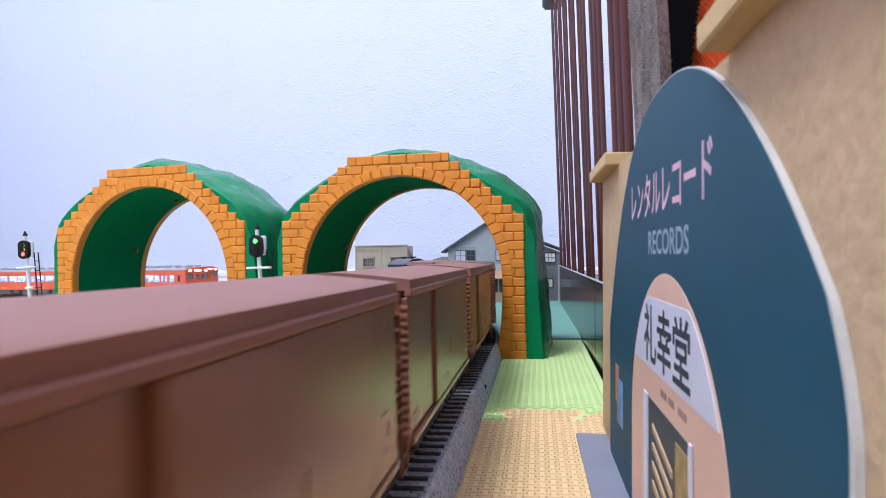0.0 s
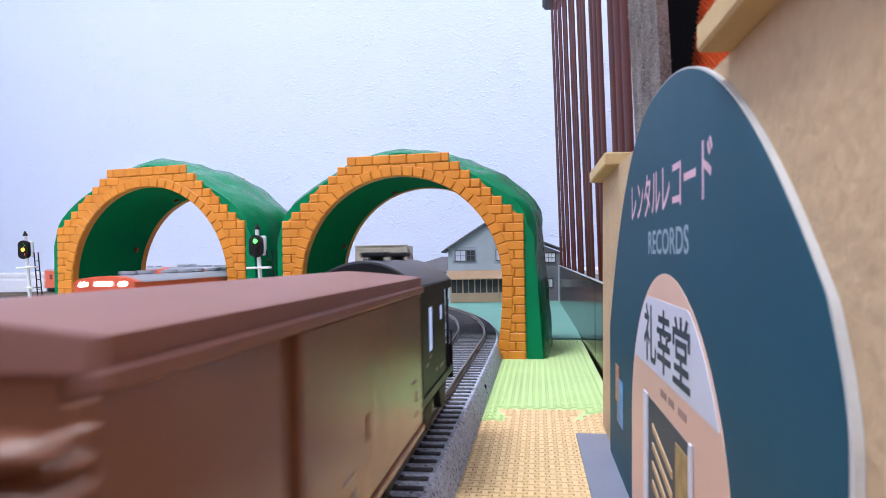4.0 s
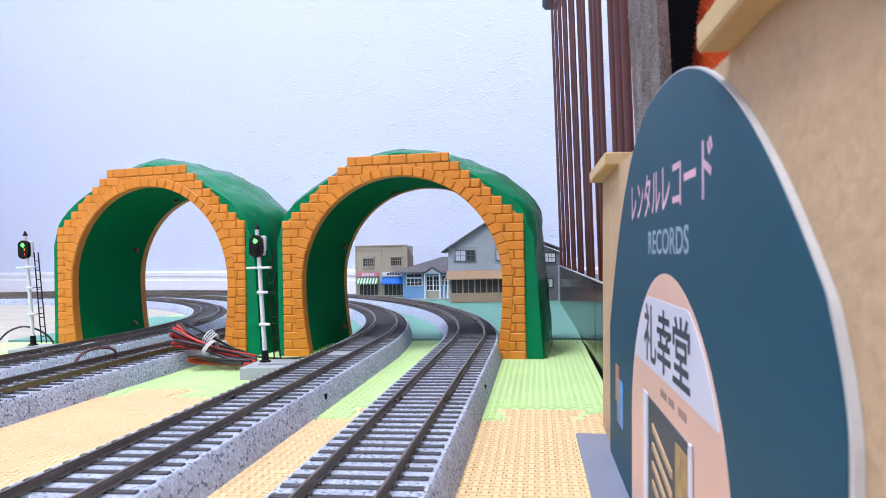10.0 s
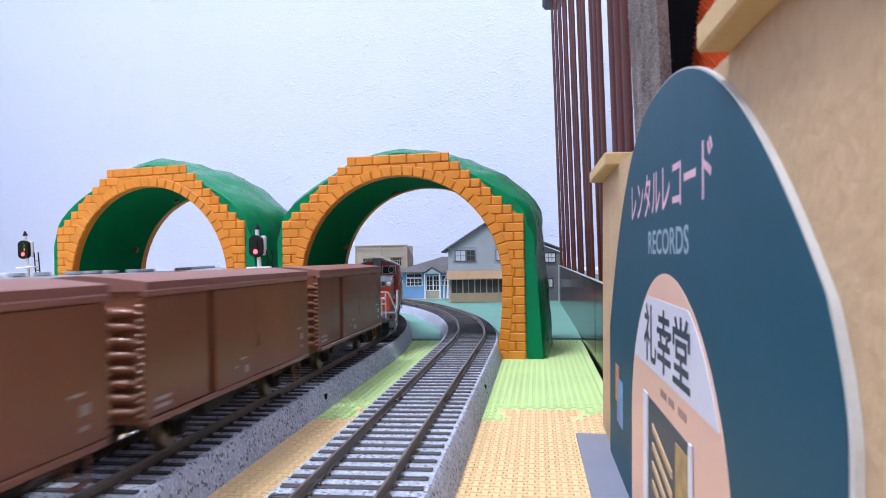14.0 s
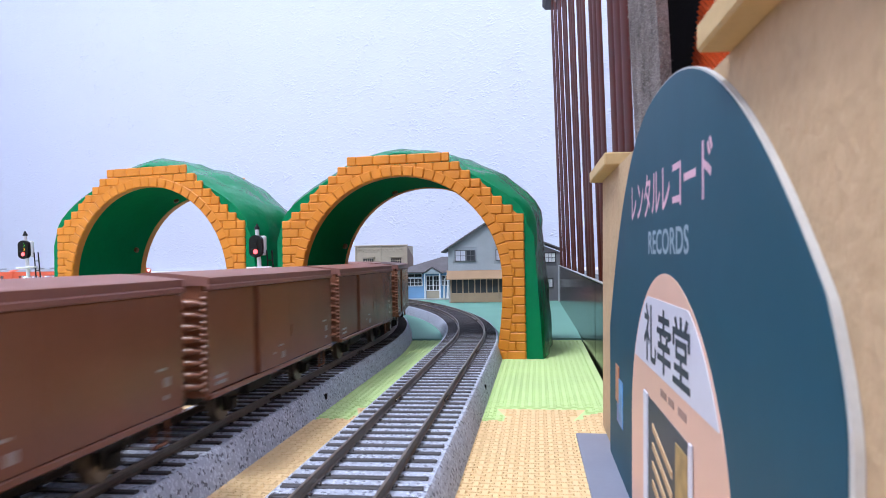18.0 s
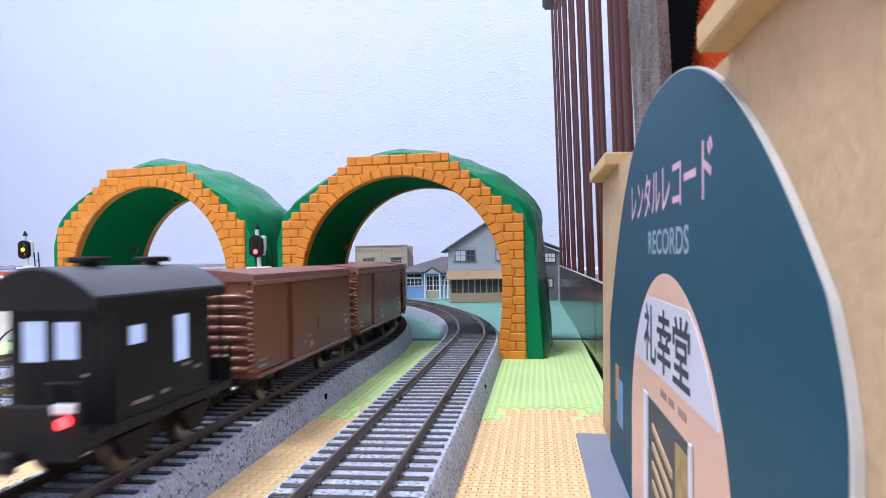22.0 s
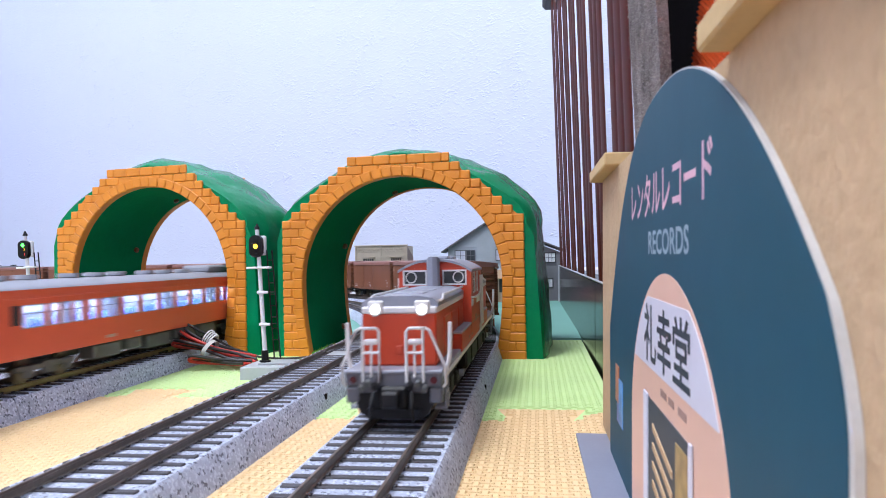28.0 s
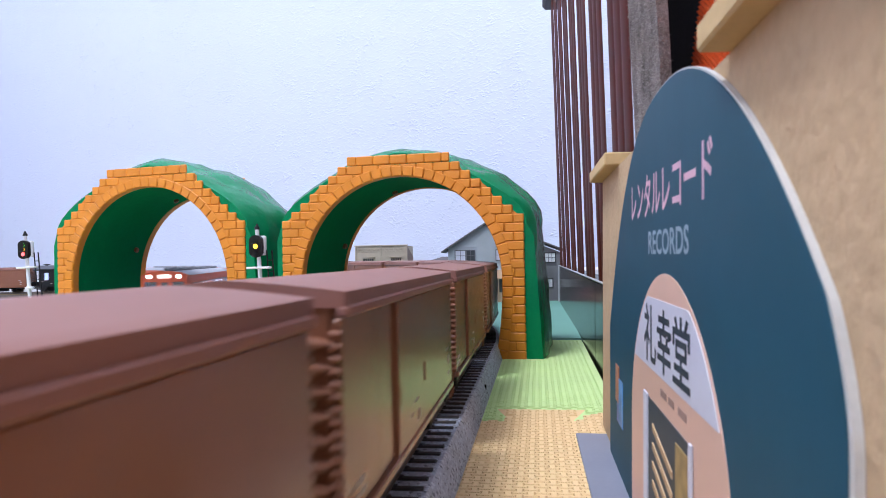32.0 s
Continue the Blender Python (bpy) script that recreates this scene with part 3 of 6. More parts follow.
def tunnel(m, label, seed, skew=0.0):
    """Green toy tunnel piece, 92 mm long, with a portal at each end; origin under the middle of the front."""
    home = new("toy_tunnel")
    tagged(home, label, "toy tunnel", group="toy tunnels")
    long = 92.0
    # shell with a rocky outside
    ins, n = opening(36), 16
    noise_off = Vector((seed * 9.1, 0, 0))
    bm = B()
    rings_i, rings_o, prof = [], [], []
    for k in range(41):
        t = k / 40
        if t < 0.2:
            prof.append((77.5 - 4.5 * t / 0.2, 78 * t / 0.2, 1.0))
        elif t > 0.8:
            prof.append((-72.0, 78 * (1 - t) / 0.2, -1.0))
        else:
            a = math.pi * (t - 0.2) / 0.6
            prof.append((72.0 * math.cos(a) * (1 - 0.10 * math.sin(2 * a) ** 2), 76 + 41.0 * math.sin(a), 0.0))
    for j in range(n + 1):
        y = 5.2 + (long - 10.4) * j / n
        rings_i.append([bm.verts.new((x * 1.004, y, max(0, z + (0.4 if z > 10 else 0)))) for x, z in ins])
        row = []
        env = math.sin(math.pi * j / n)
        for x, z, s in prof:
            d = Vector((x, 0, z - 45)).normalized()
            h = 0.5 + 0.5 * noise.fractal(Vector((x * 0.022, y * 0.03, z * 0.022)) + noise_off, 0.9, 2.1, 3)
            ridge = abs(noise.noise(Vector((x * 0.05, y * 0.012, z * 0.05)) + noise_off))
            g = env ** 0.5 * (3.0 + 6.5 * h - 5.0 * ridge) + (1 - env) * -1.6
            if z < 70:
                g = env ** 0.5 * (1.0 + 3.6 * h - 2.0 * ridge) + 0.6
            if s == 0.0:
                # highest at the crown by the front, flatter on the shoulders
                a = math.atan2(z - 76, x)
                g += 2.2 * math.sin(a) ** 8 * max(0.0, 1 - j / 9) - 2.5 * math.sin(2 * a) ** 2 * (1 - j / n)
            row.append(bm.verts.new((x + d.x * g, y, max(0.0, z + d.z * g if z > 0 else 0))))
        rings_o.append(row)
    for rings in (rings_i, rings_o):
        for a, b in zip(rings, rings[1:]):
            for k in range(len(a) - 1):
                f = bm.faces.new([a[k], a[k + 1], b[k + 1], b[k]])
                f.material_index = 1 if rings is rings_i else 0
    for j in (0, n):
        a, b = rings_i[j], rings_o[j]
        # end web between the two skins
        ia = 0
        for k in range(len(b) - 1):
            tgt = round((k + 1) / (len(b) - 1) * (len(a) - 1))
            while ia < tgt:
                bm.faces.new([a[ia], a[ia + 1], b[k]])
                ia += 1
            bm.faces.new([a[ia], b[k + 1], b[k]])
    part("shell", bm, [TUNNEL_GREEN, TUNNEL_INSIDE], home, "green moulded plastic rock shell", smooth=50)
    portal(home, 5.0, -1)
    portal(home, long - 5.0, 1)
    for x, z in ((-54.9, 12.0), (-52.8, 66.0), (54.9, 12.0), (-18.0, 101.0)):
        bm = B()
        d = Vector((-x, 0, 51 - z)).normalized()
        rod(bm, (x - d.x * 0.5, 70, z - d.z * 0.5), (x + d.x * 1.5, 70, z + d.z * 1.5), 1.9, 10)
        rod(bm, (x + d.x * 1.5, 70, z + d.z * 1.5), (x + d.x * 2.0, 70, z + d.z * 2.0), 1.0, 8)
        part("screw_boss", bm, SCREW, home, "small brown screw boss")
    if skew:
        # the piece is made for a curve: its ends stand askew to its length
        c, s = math.cos(radians(skew)), math.sin(radians(skew))
        lean = Matrix(((c, 0, 0, 0), (-s, 1, 0, 0), (0, 0, 1, 0), (0, 0, 0, 1)))
        for ob in home.children:
            ob.data.transform(lean)
            for br in ob.children:
                p = lean @ br.location
                br.location = p
                br.rotation_euler = (0, 0, radians(-skew))
    home.matrix_world = m
    return home


# ---- brown slatted partition and the panels along the edge of the mats ----
def partition():
    home = new("slatted_partition")
    tagged(home, "dark reddish-brown lacquered slatted wooden partition on a black base", "partition")
    for k in range(8):
        y = 283 + 86.0 * k
        bm = B()
        # boards with three shallow rounded flutes on the show side
        ring = [(1.2 - 0.8 * abs(math.sin(math.pi * 3 * i / 30)) ** 0.6, -30.5 + 61.0 * i / 30) for i in range(31)] + [(1.5, 30.0), (1.5, -30.0)]
        n = len(ring)
        lo = [(35.9 + a, y + b, 46.0) for a, b in ring]
        hi = [(35.9 + a - 0.036 * 360, y + b, 406.0) for a, b in ring]
        add(bm, lo + hi, [tuple(range(n)), tuple(range(2 * n - 1, n - 1, -1))] + [(i, (i + 1) % n, n + (i + 1) % n, n + i) for i in range(n)])
        part("slat", bm, BAR_BROWN, home, smooth=40)
    bm = B()
    box(bm, 14.5, 40, 236, 927, 374, 412, 4)
    part("top_rail", bm, BLACK, home, "dark top rail")
    for a, b in ((222, 411.5), (412.5, 926)):
        bm = B()
        box(bm, 36, 50, a, b, -11.5, 45, 0.8)
        part("base_panel", bm, PANEL_BLACK, home, "glossy black base panel that mirrors the mats")
        # thin pale strip puts the bright highlight along the panel's top edge into colour
        bm = B()
        box(bm, 35.2, 37, a, b, 45.05, 46.0, 0.3)
        part("edge_trim", bm, BASE_GREY, home, "pale trim strip carrying the bright edge highlight")
    # the same highlight strip down the panel's far end
    bm = B()
    box(bm, 34.8, 36.6, 926.2, 928.5, -11.5, 46, 0.3)
    part("edge_trim", bm, BASE_GREY, home, "pale trim strip carrying the bright edge highlight")
    bm = B()
    rnd = random.Random(12)
    add(bm, [(x - 0.052 * (z - 121), y, z) for x in (29, 31.6) for y in (171, 214) for z in (-11.5, 420)],
        [(0, 1, 3, 2), (4, 6, 7, 5), (0, 4, 5, 1), (2, 3, 7, 6), (0, 2, 6, 4), (1, 5, 7, 3)])
    felt = part("felt_board", bm, FELT)
    tagged(felt, "grey fuzzy felt-covered upright board beside the partition", "felt board")
    verts, faces = [], []
    for i in range(9000):
        z = rnd.uniform(60, 135)
        if rnd.random() < 0.75:
            p = Vector((29 - 0.052 * (z - 121), rnd.uniform(171, 214), z))
            n = Vector((-1, rnd.uniform(-1, 1), rnd.uniform(-1, 1)))
        else:
            p = Vector((rnd.uniform(29, 31.6) - 0.052 * (z - 121), 171, z))
            n = Vector((rnd.uniform(-1, 1.2), -1, rnd.uniform(-1, 1)))
        t = Vector((rnd.uniform(-1, 1), rnd.uniform(-1, 1), rnd.uniform(-1, 1))).normalized() * 0.09
        q = p + n.normalized() * rnd.uniform(0.3, 1.0)
        k = len(verts)
        verts += [(p + t) * 0.001, (p - t) * 0.001, q * 0.001]
        faces.append((k, k + 1, k + 2))
    me = bpy.data.meshes.new("felt_fuzz")
    me.from_pydata(verts, [], faces)
    me.materials.append(FELT_FUZZ)
    ob = new("felt_fuzz", me)
    ob.parent = felt
    ob["kind"] = "stuff"
    bm = B()
    box(bm, 36, 90, 215.5, 221, -11.5, 400, 1)
    tagged(part("black_board", bm, MATT_BLACK), "matt black upright board behind the model shop", "board")
    home = new("mesh_bag")
    tagged(home, "orange-red woven mesh fabric bag behind the model shop", "bag")
    bm = B()
    prism(bm, [(96, -11.5), (189, -11.5), (189, 108), (178, 124.7), (122, 215), (96, 215)], 41, 66, "x")
    part("lining", bm, mat("dark_red_lining", (0.20, 0.02, 0.01), 0.8), home, "dark red lining")
    bm = B()
    for i in range(44):
        for k in range(80):
            y, z = 102 + i * 2.4 + (1.2 if k % 2 else 0), 82 + k * 0.74
            if y > 187 or y > 188 - (z - 108) * 0.66:
                continue
            add(bm, [(40.9, y - 1.1, z), (40.9, y + 1.1, z), (40.9, y, z - 0.42), (40.9, y, z + 0.42), (40.2, y - 0.4, z), (40.2, y + 0.4, z)],
                [(0, 2, 4), (2, 5, 4), (2, 1, 5), (1, 3, 5), (3, 4, 5), (3, 0, 4)])
    part("mesh_weave", bm, MESH_ORANGE, home, "orange woven threads")


# ---- model record shop beside the camera ----
def text_mesh(name, body, wide, high, material, parent, m, thick=0.05):
    cu = bpy.data.curves.new(name, "FONT")
    cu.body, cu.size = body, 0.01
    cu.extrude = thick * 0.00005
    cu.offset = 0.00016
    cu.resolution_u = 4
    tmp = bpy.data.objects.new(name, cu)
    scene.collection.objects.link(tmp)
    me = bpy.data.meshes.new_from_object(tmp.evaluated_get(bpy.context.evaluated_depsgraph_get()))
    bpy.data.objects.remove(tmp)
    bpy.data.curves.remove(cu)
    me.materials.clear()
    me.materials.append(material)
    xs, ys = [v.co.x for v in me.vertices], [v.co.y for v in me.vertices]
    me.transform(Matrix.Translation((-(min(xs) + max(xs)) / 2, -(min(ys) + max(ys)) / 2, 0)))
    me.transform(Matrix.Diagonal((wide * 0.001 / (max(xs) - min(xs)), high * 0.001 / (max(ys) - min(ys)), 1, 1)))
    ob = new(name, me)
    ob.parent = parent
    ob.matrix_basis = m
    return ob


def lean_in(home):
    """Set the shop and the partition as they stand: a hair askew to the tracks and off plumb."""
    turn = Matrix.Rotation(radians(YAW), 3, "Z") @ Matrix.Rotation(radians(ROLL), 3, "Y") @ Matrix.Rotation(radians(TILT - 0.38), 3, "X") @ Matrix.Rotation(radians(-7.06), 3, "Z")
    eye = Vector((0, 0, CAM_Z))
    home.matrix_world = Matrix.Translation(eye) @ turn.to_4x4() @ Matrix.Translation(-eye) @ home.matrix_world
    return home


def on_facade(x, y, z):
    """A pose on the shop's front, which looks along -x: right of the writing is -y."""
    m = Matrix(((0, 0, -1, x * 0.001), (-1, 0, 0, y * 0.001), (0, 1, 0, z * 0.001), (0, 0, 0, 1)))
    return m


def arch_pts(cy, half, spring, rise, power, n=36, foot=0.0):
    pts = [(cy - half, foot)]
    for i in range(n + 1):
        a = math.pi * (1 - i / n)
        c, s = math.cos(a), math.sin(a)
        pts.append((cy + half * math.copysign(abs(c) ** (2 / power), c), spring + rise * abs(s) ** (2 / power)))
    return pts + [(cy + half, foot)]


def sign_pts(half, top, n=180):
    """Outline of the tall rounded sign board, in (y, z)."""
    pts = []
    for i in range(n + 1):
        d = -(half - 7.0) + (2 * half - 7.0) * (i / n) ** 2
        drop = 8.5 * max(0.0, 1 - ((half - 7.0 + d) / 4.3) ** 0.33)
        fall = 0.00152 * abs(d) ** 2.33 if d < 0 else 0.00147 * d ** 2.36
        pts.append((134 + d, top - fall - drop))
    return [(134 - half + 7.0, 1.6)] + pts + [(134 + half, 1.6)]


SMALL_INK = mat("brown_small_print", (0.34, 0.20, 0.17), 0.5)


def shop():
    home = new("model_shop")
    tagged(home, "beige card model record shop with a dark teal arched sign", "model shop")
    bm = B()
    prism(bm, [(24.5, 1.5), (30.4, 1.5), (30.4, 85.4), (24.5, 85.4)], -80, 250, "y")
    part("front_wall", bm, CARD, home, "beige card front wall")
    bm = B()
    prism(bm, [(31.1, 1.5), (35.4, 1.5), (35.4, 83.0), (31.1, 83.0)], 246.0, 249.5, "y")
    part("end_wall", bm, CARD, home)
    for a, b in ((-80, 92), (205, 256)):
        bm = B()
        box(bm, 20.5, 30.4, a, b, 85.5, 89.2, 0.4)
        part("cornice", bm, CARD_EDGE, home, "raw-edged beige card cornice")
    bm = B()
    box(bm, 31.2, 78, -80, 90, 83.2, 84.4, 0.2)
    part("roof", bm, CARD, home)
    bm = B()
    box(bm, 24.5, 31, -80, 90, 89.3, 165, 0.3)
    part("upper_wall", bm, CARD, home, "beige card upper storey")
    bm = B()
    box(bm, 14.6, 30.8, -90, 239, 0.45, 1.4, 0.2)
    part("base_plate", bm, mat("base_plate_grey", (0.24, 0.25, 0.31), 0.6, vary=0.06), home, "blue-grey card base plate")
    # arched sign board
    bm = B()
    prism(bm, sign_pts(85.1, 91.0), 23.65, 24.45, "x")
    board = part("sign_board", bm, SIGN_EDGE, home, "arched sign board with a white cut edge")
    bm = B()
    prism(bm, sign_pts(84.2, 90.7), 23.5, 23.7, "x")
    part("sign_face", bm, SIGN_TEAL, board, "dark teal printed face")
    bm = B()
    prism(bm, arch_pts(129, 42, 24, 33.0, 1.9, 36, 1.6), 23.38, 23.55, "x")
    part("doorway_print", bm, SIGN_PINK, board, "salmon pink arch print")
    bm = B()
    prism(bm, [(p[0], min(p[1], 52.0)) for p in arch_pts(129, 41.0, 24, 32.2, 1.9, 60, 38.0) if p[1] >= 37.9 and abs(p[0] - 129) < 40.2], 23.26, 23.42, "x")
    part("name_panel", bm, SIGN_PAPER, board, "pale lilac name panel")
    text_mesh("lettering", "レンタルレコード", 75.0, 8.7, PINK_INK, board, on_facade(23.46, 133.7, 72.3))
    text_mesh("lettering", "RECORDS", 37.0, 4.6, GREY_INK, board, on_facade(23.46, 129, 62.7))
    text_mesh("lettering", "礼幸堂", 43.0, 11.6, NAVY_INK, board, on_facade(23.2, 130, 44.8))
    for k, (y, w) in enumerate(((130.7, 5.4), (123.8, 4.6), (114.9, 6))):
        bm = B()
        box(bm, 23.3, 23.42, y - w / 2, y + w / 2, 34.7, 36.0)
        part("small_print", bm, SMALL_INK, board)
    # window print with slats
    bm = B()
    box(bm, 23.25, 23.42, 108, 151, 1.6, 32.0)
    pane = part("window_opening", bm, NAVY_INK, board, "dark shop window with diagonal shelves")
    bm = B()
    for y0, y1 in ((146.5, 151), (107, 109)):
        box(bm, 22.9, 23.3, y0, y1, 1.6, 32.6, 0.1)
    part("window_frame", bm, SIGN_PAPER, pane)
    for k in range(7):
        bm = B()
        z = 1.5 + k * 3.6
        prism(bm, [(141, z + 3.6), (122, z), (122, z + 1.2), (141, z + 4.8)], 23.0, 23.27, "x")
        part("shelf_print", bm, CARD, pane)
    bm = B()
    box(bm, 23.05, 23.27, 110, 119, 1.6, 30.0)
    part("record_cover", bm, mat("ochre_print", (0.38, 0.26, 0.10), 0.5, vary=0.3, scale=300), pane)
    # small poster by the sign's edge
    for y0, y1, z0, z1, col in ((196, 203, 20, 30, (0.50, 0.16, 0.08)), (188, 196, 15, 27, (0.10, 0.30, 0.62)), (192, 200, 15, 22, (0.12, 0.16, 0.45))):
        bm = B()
        box(bm, 23.3, 23.55, y0, y1, z0, z1)
        part("poster", bm, mat("poster_print", col, 0.4, vary=0.4, scale=260), board)


# ---- model houses at the back ----
def window_unit(home, x0, x1, z0, z1, y, frame_mat, cols=2, rows=2, deep=1.2, pane_mat=None):
    bm = B()
    t = 0.7
    dx, dz = (x1 - x0) / cols, (z1 - z0) / rows
    holes = [(x0 + c * dx + 0.25, x0 + (c + 1) * dx - 0.25, z0 + r * dz + 0.22, z0 + (r + 1) * dz - 0.22) for c in range(cols) for r in range(rows)]
    wall_with_holes(bm, x0 - t, x1 + t, z0 - t, z1 + t, holes, y - deep, y, "y")
    w = part("window", bm, frame_mat, home)
    bm = B()
    box(bm, x0, x1, y - 0.35, y - 0.1, z0, z1)
    part("pane", bm, pane_mat or DARK_GLASS, w)
    return w


def awning(home, x0, x1, y, z0, z1, out, mats_, stripes=1):
    aw = None
    n = stripes
    for k in range(n):
        a, b = x0 + (x1 - x0) * k / n, x0 + (x1 - x0) * (k + 1) / n
        bm = B()
        prism(bm, [(y, z1), (y - out, z0 + 1.6), (y - out, z0), (y - out + 0.7, z0), (y - out + 0.7, z0 + 1.4), (y, z1 - 0.8)], a + 0.03, b - 0.03, "x")
        ob = part("awning" if aw is None else "awning_stripe", bm, mats_[k % len(mats_)], home if aw is None else aw)
        aw = aw or ob


STONE = mat("model_beige", (0.43, 0.37, 0.28), 0.7, vary=0.06, scale=80)
STONE_DARK = mat("model_brown_side", (0.22, 0.15, 0.11), 0.7, vary=0.06)
BLUE_BOARD = mat("model_blue_board", (0.16, 0.33, 0.56), 0.6, vary=0.07, scale=80)
GREY_BOARD = mat("model_grey_board", (0.37, 0.40, 0.42), 0.6, vary=0.07, scale=80)
GREY_BOARD_DARK = mat("model_dark_board", (0.12, 0.12, 0.125), 0.6, vary=0.07)
ROOF_SLATE = mat("model_roof_slate", (0.13, 0.12, 0.125), 0.7, vary=0.15, scale=150)
ROOF_TAN = mat("model_eave_tan", (0.42, 0.27, 0.16), 0.7, vary=0.08)
TIMBER = mat("model_timber", (0.36, 0.25, 0.16), 0.6, vary=0.1)
AWN_GREEN = mat("awning_green", (0.05, 0.30, 0.09), 0.6)
AWN_BLUE = mat("awning_blue", (0.01, 0.16, 0.62), 0.6)
SIGN_ROSE = mat("shop_sign_rose", (0.62, 0.22, 0.28), 0.5)


def clapboard(home, x0, x1, y, z0, z1, material, pitch=3.6, gaps=()):
    """Lapped boards on a wall face at y that looks to -y."""
    z = z0
    while z < z1 - 0.2:
        runs = [(x0, x1)]
        for gx0, gx1, gz0, gz1 in gaps:
            if z + pitch > gz0 and z < gz1:
                runs = [r for a, b in runs for r in ((a, min(b, gx0)), (max(a, gx1), b)) if r[1] - r[0] > 0.5]
        for a, b in runs:
            bm = B()
            top = min(z + pitch, z1)
            prism(bm, [(y, z), (y - 0.75, z), (y - 0.2, top - 0.1), (y, top - 0.1)], a, b, "x")
            part("board", bm, material, home)
        z += pitch


def beige_block(m):
    home = new("model_building")
    tagged(home, "beige two-storey model shop block with striped and blue awnings", "model building", group="model houses")
    bm = B()
    box(bm, 0, 67, 0.0, 46, 0, 69.5, 0.3)
    part("wall", bm, [STONE], home)
    bm = B()
    prism(bm, [(0, 69.0), (46, 54.0), (46, 0), (0, 0)], 67.05, 67.5, "x")
    part("side_wall", bm, STONE_DARK, home, "plain brown side wall")
    bm = B()
    box(bm, -1, 68.2, -1.6, 1, 69.5, 71.2, 0.3)
    part("parapet", bm, STONE, home)
    for r in range(2):
        for k in range(11):
            bm = B()
            box(bm, 1.5 + k * 6 + r * 3, 4.7 + k * 6 + r * 3, -0.8, 0.1, 61.5 + r * 3.0, 63.8 + r * 3.0, 0.2)
            part("brick", bm, STONE, home)
    for x in (-0.4, 32.2, 65.4):
        bm = B()
        box(bm, x, x + 2.2, -1.3, 0.1, 0, 69, 0.2)
        part("pilaster", bm, STONE, home)
    for x in (11, 47):
        x = x + 1
        window_unit(home, x - 2, x + 12, 43, 53, -0.05, STONE, 5, 3)
        bm = B()
        box(bm, x - 3.5, x + 13.5, -2.4, 0.1, 54.4, 55.4, 0.1)
        part("lintel", bm, STONE, home)
        bm = B()
        for k in range(7):
            box(bm, x - 2 + k * 2.2, x - 1.5 + k * 2.2, -2.2, -1.8, 36.0, 42, 0)
        box(bm, x - 3, x + 13, -2.4, -1.6, 41.6, 42.2, 0)
        part("balcony_rail", bm, STONE, home)
    for x0, x1, sm, ink in ((2.5, 30, SIGN_ROSE, PAPER_WHITE), (35, 64, PAPER_WHITE, NAVY_INK)):
        bm = B()
        box(bm, x0, x1, -2.2, -0.1, 28.5, 34.5, 0.2)
        sg = part("shop_sign", bm, sm, home)
        for k in range(5):
            bm = B()
            box(bm, x0 + 6 + k * 3.4, x0 + 8.6 + k * 3.4, -2.5, -2.25, 30.0, 33.0)
            part("sign_bar", bm, ink, sg)
    awning(home, 1.5, 30.5, -0.2, 18.5, 27.0, 9, (AWN_GREEN, PAPER_WHITE), 15)
    awning(home, 34, 65, -0.2, 18.0, 27.0, 9, (AWN_BLUE,), 1)
    for x0, x1 in ((5, 29), (37, 64)):
        window_unit(home, x0, x1, 3, 20, -0.1, STONE, 5, 1)
    home.matrix_world = m


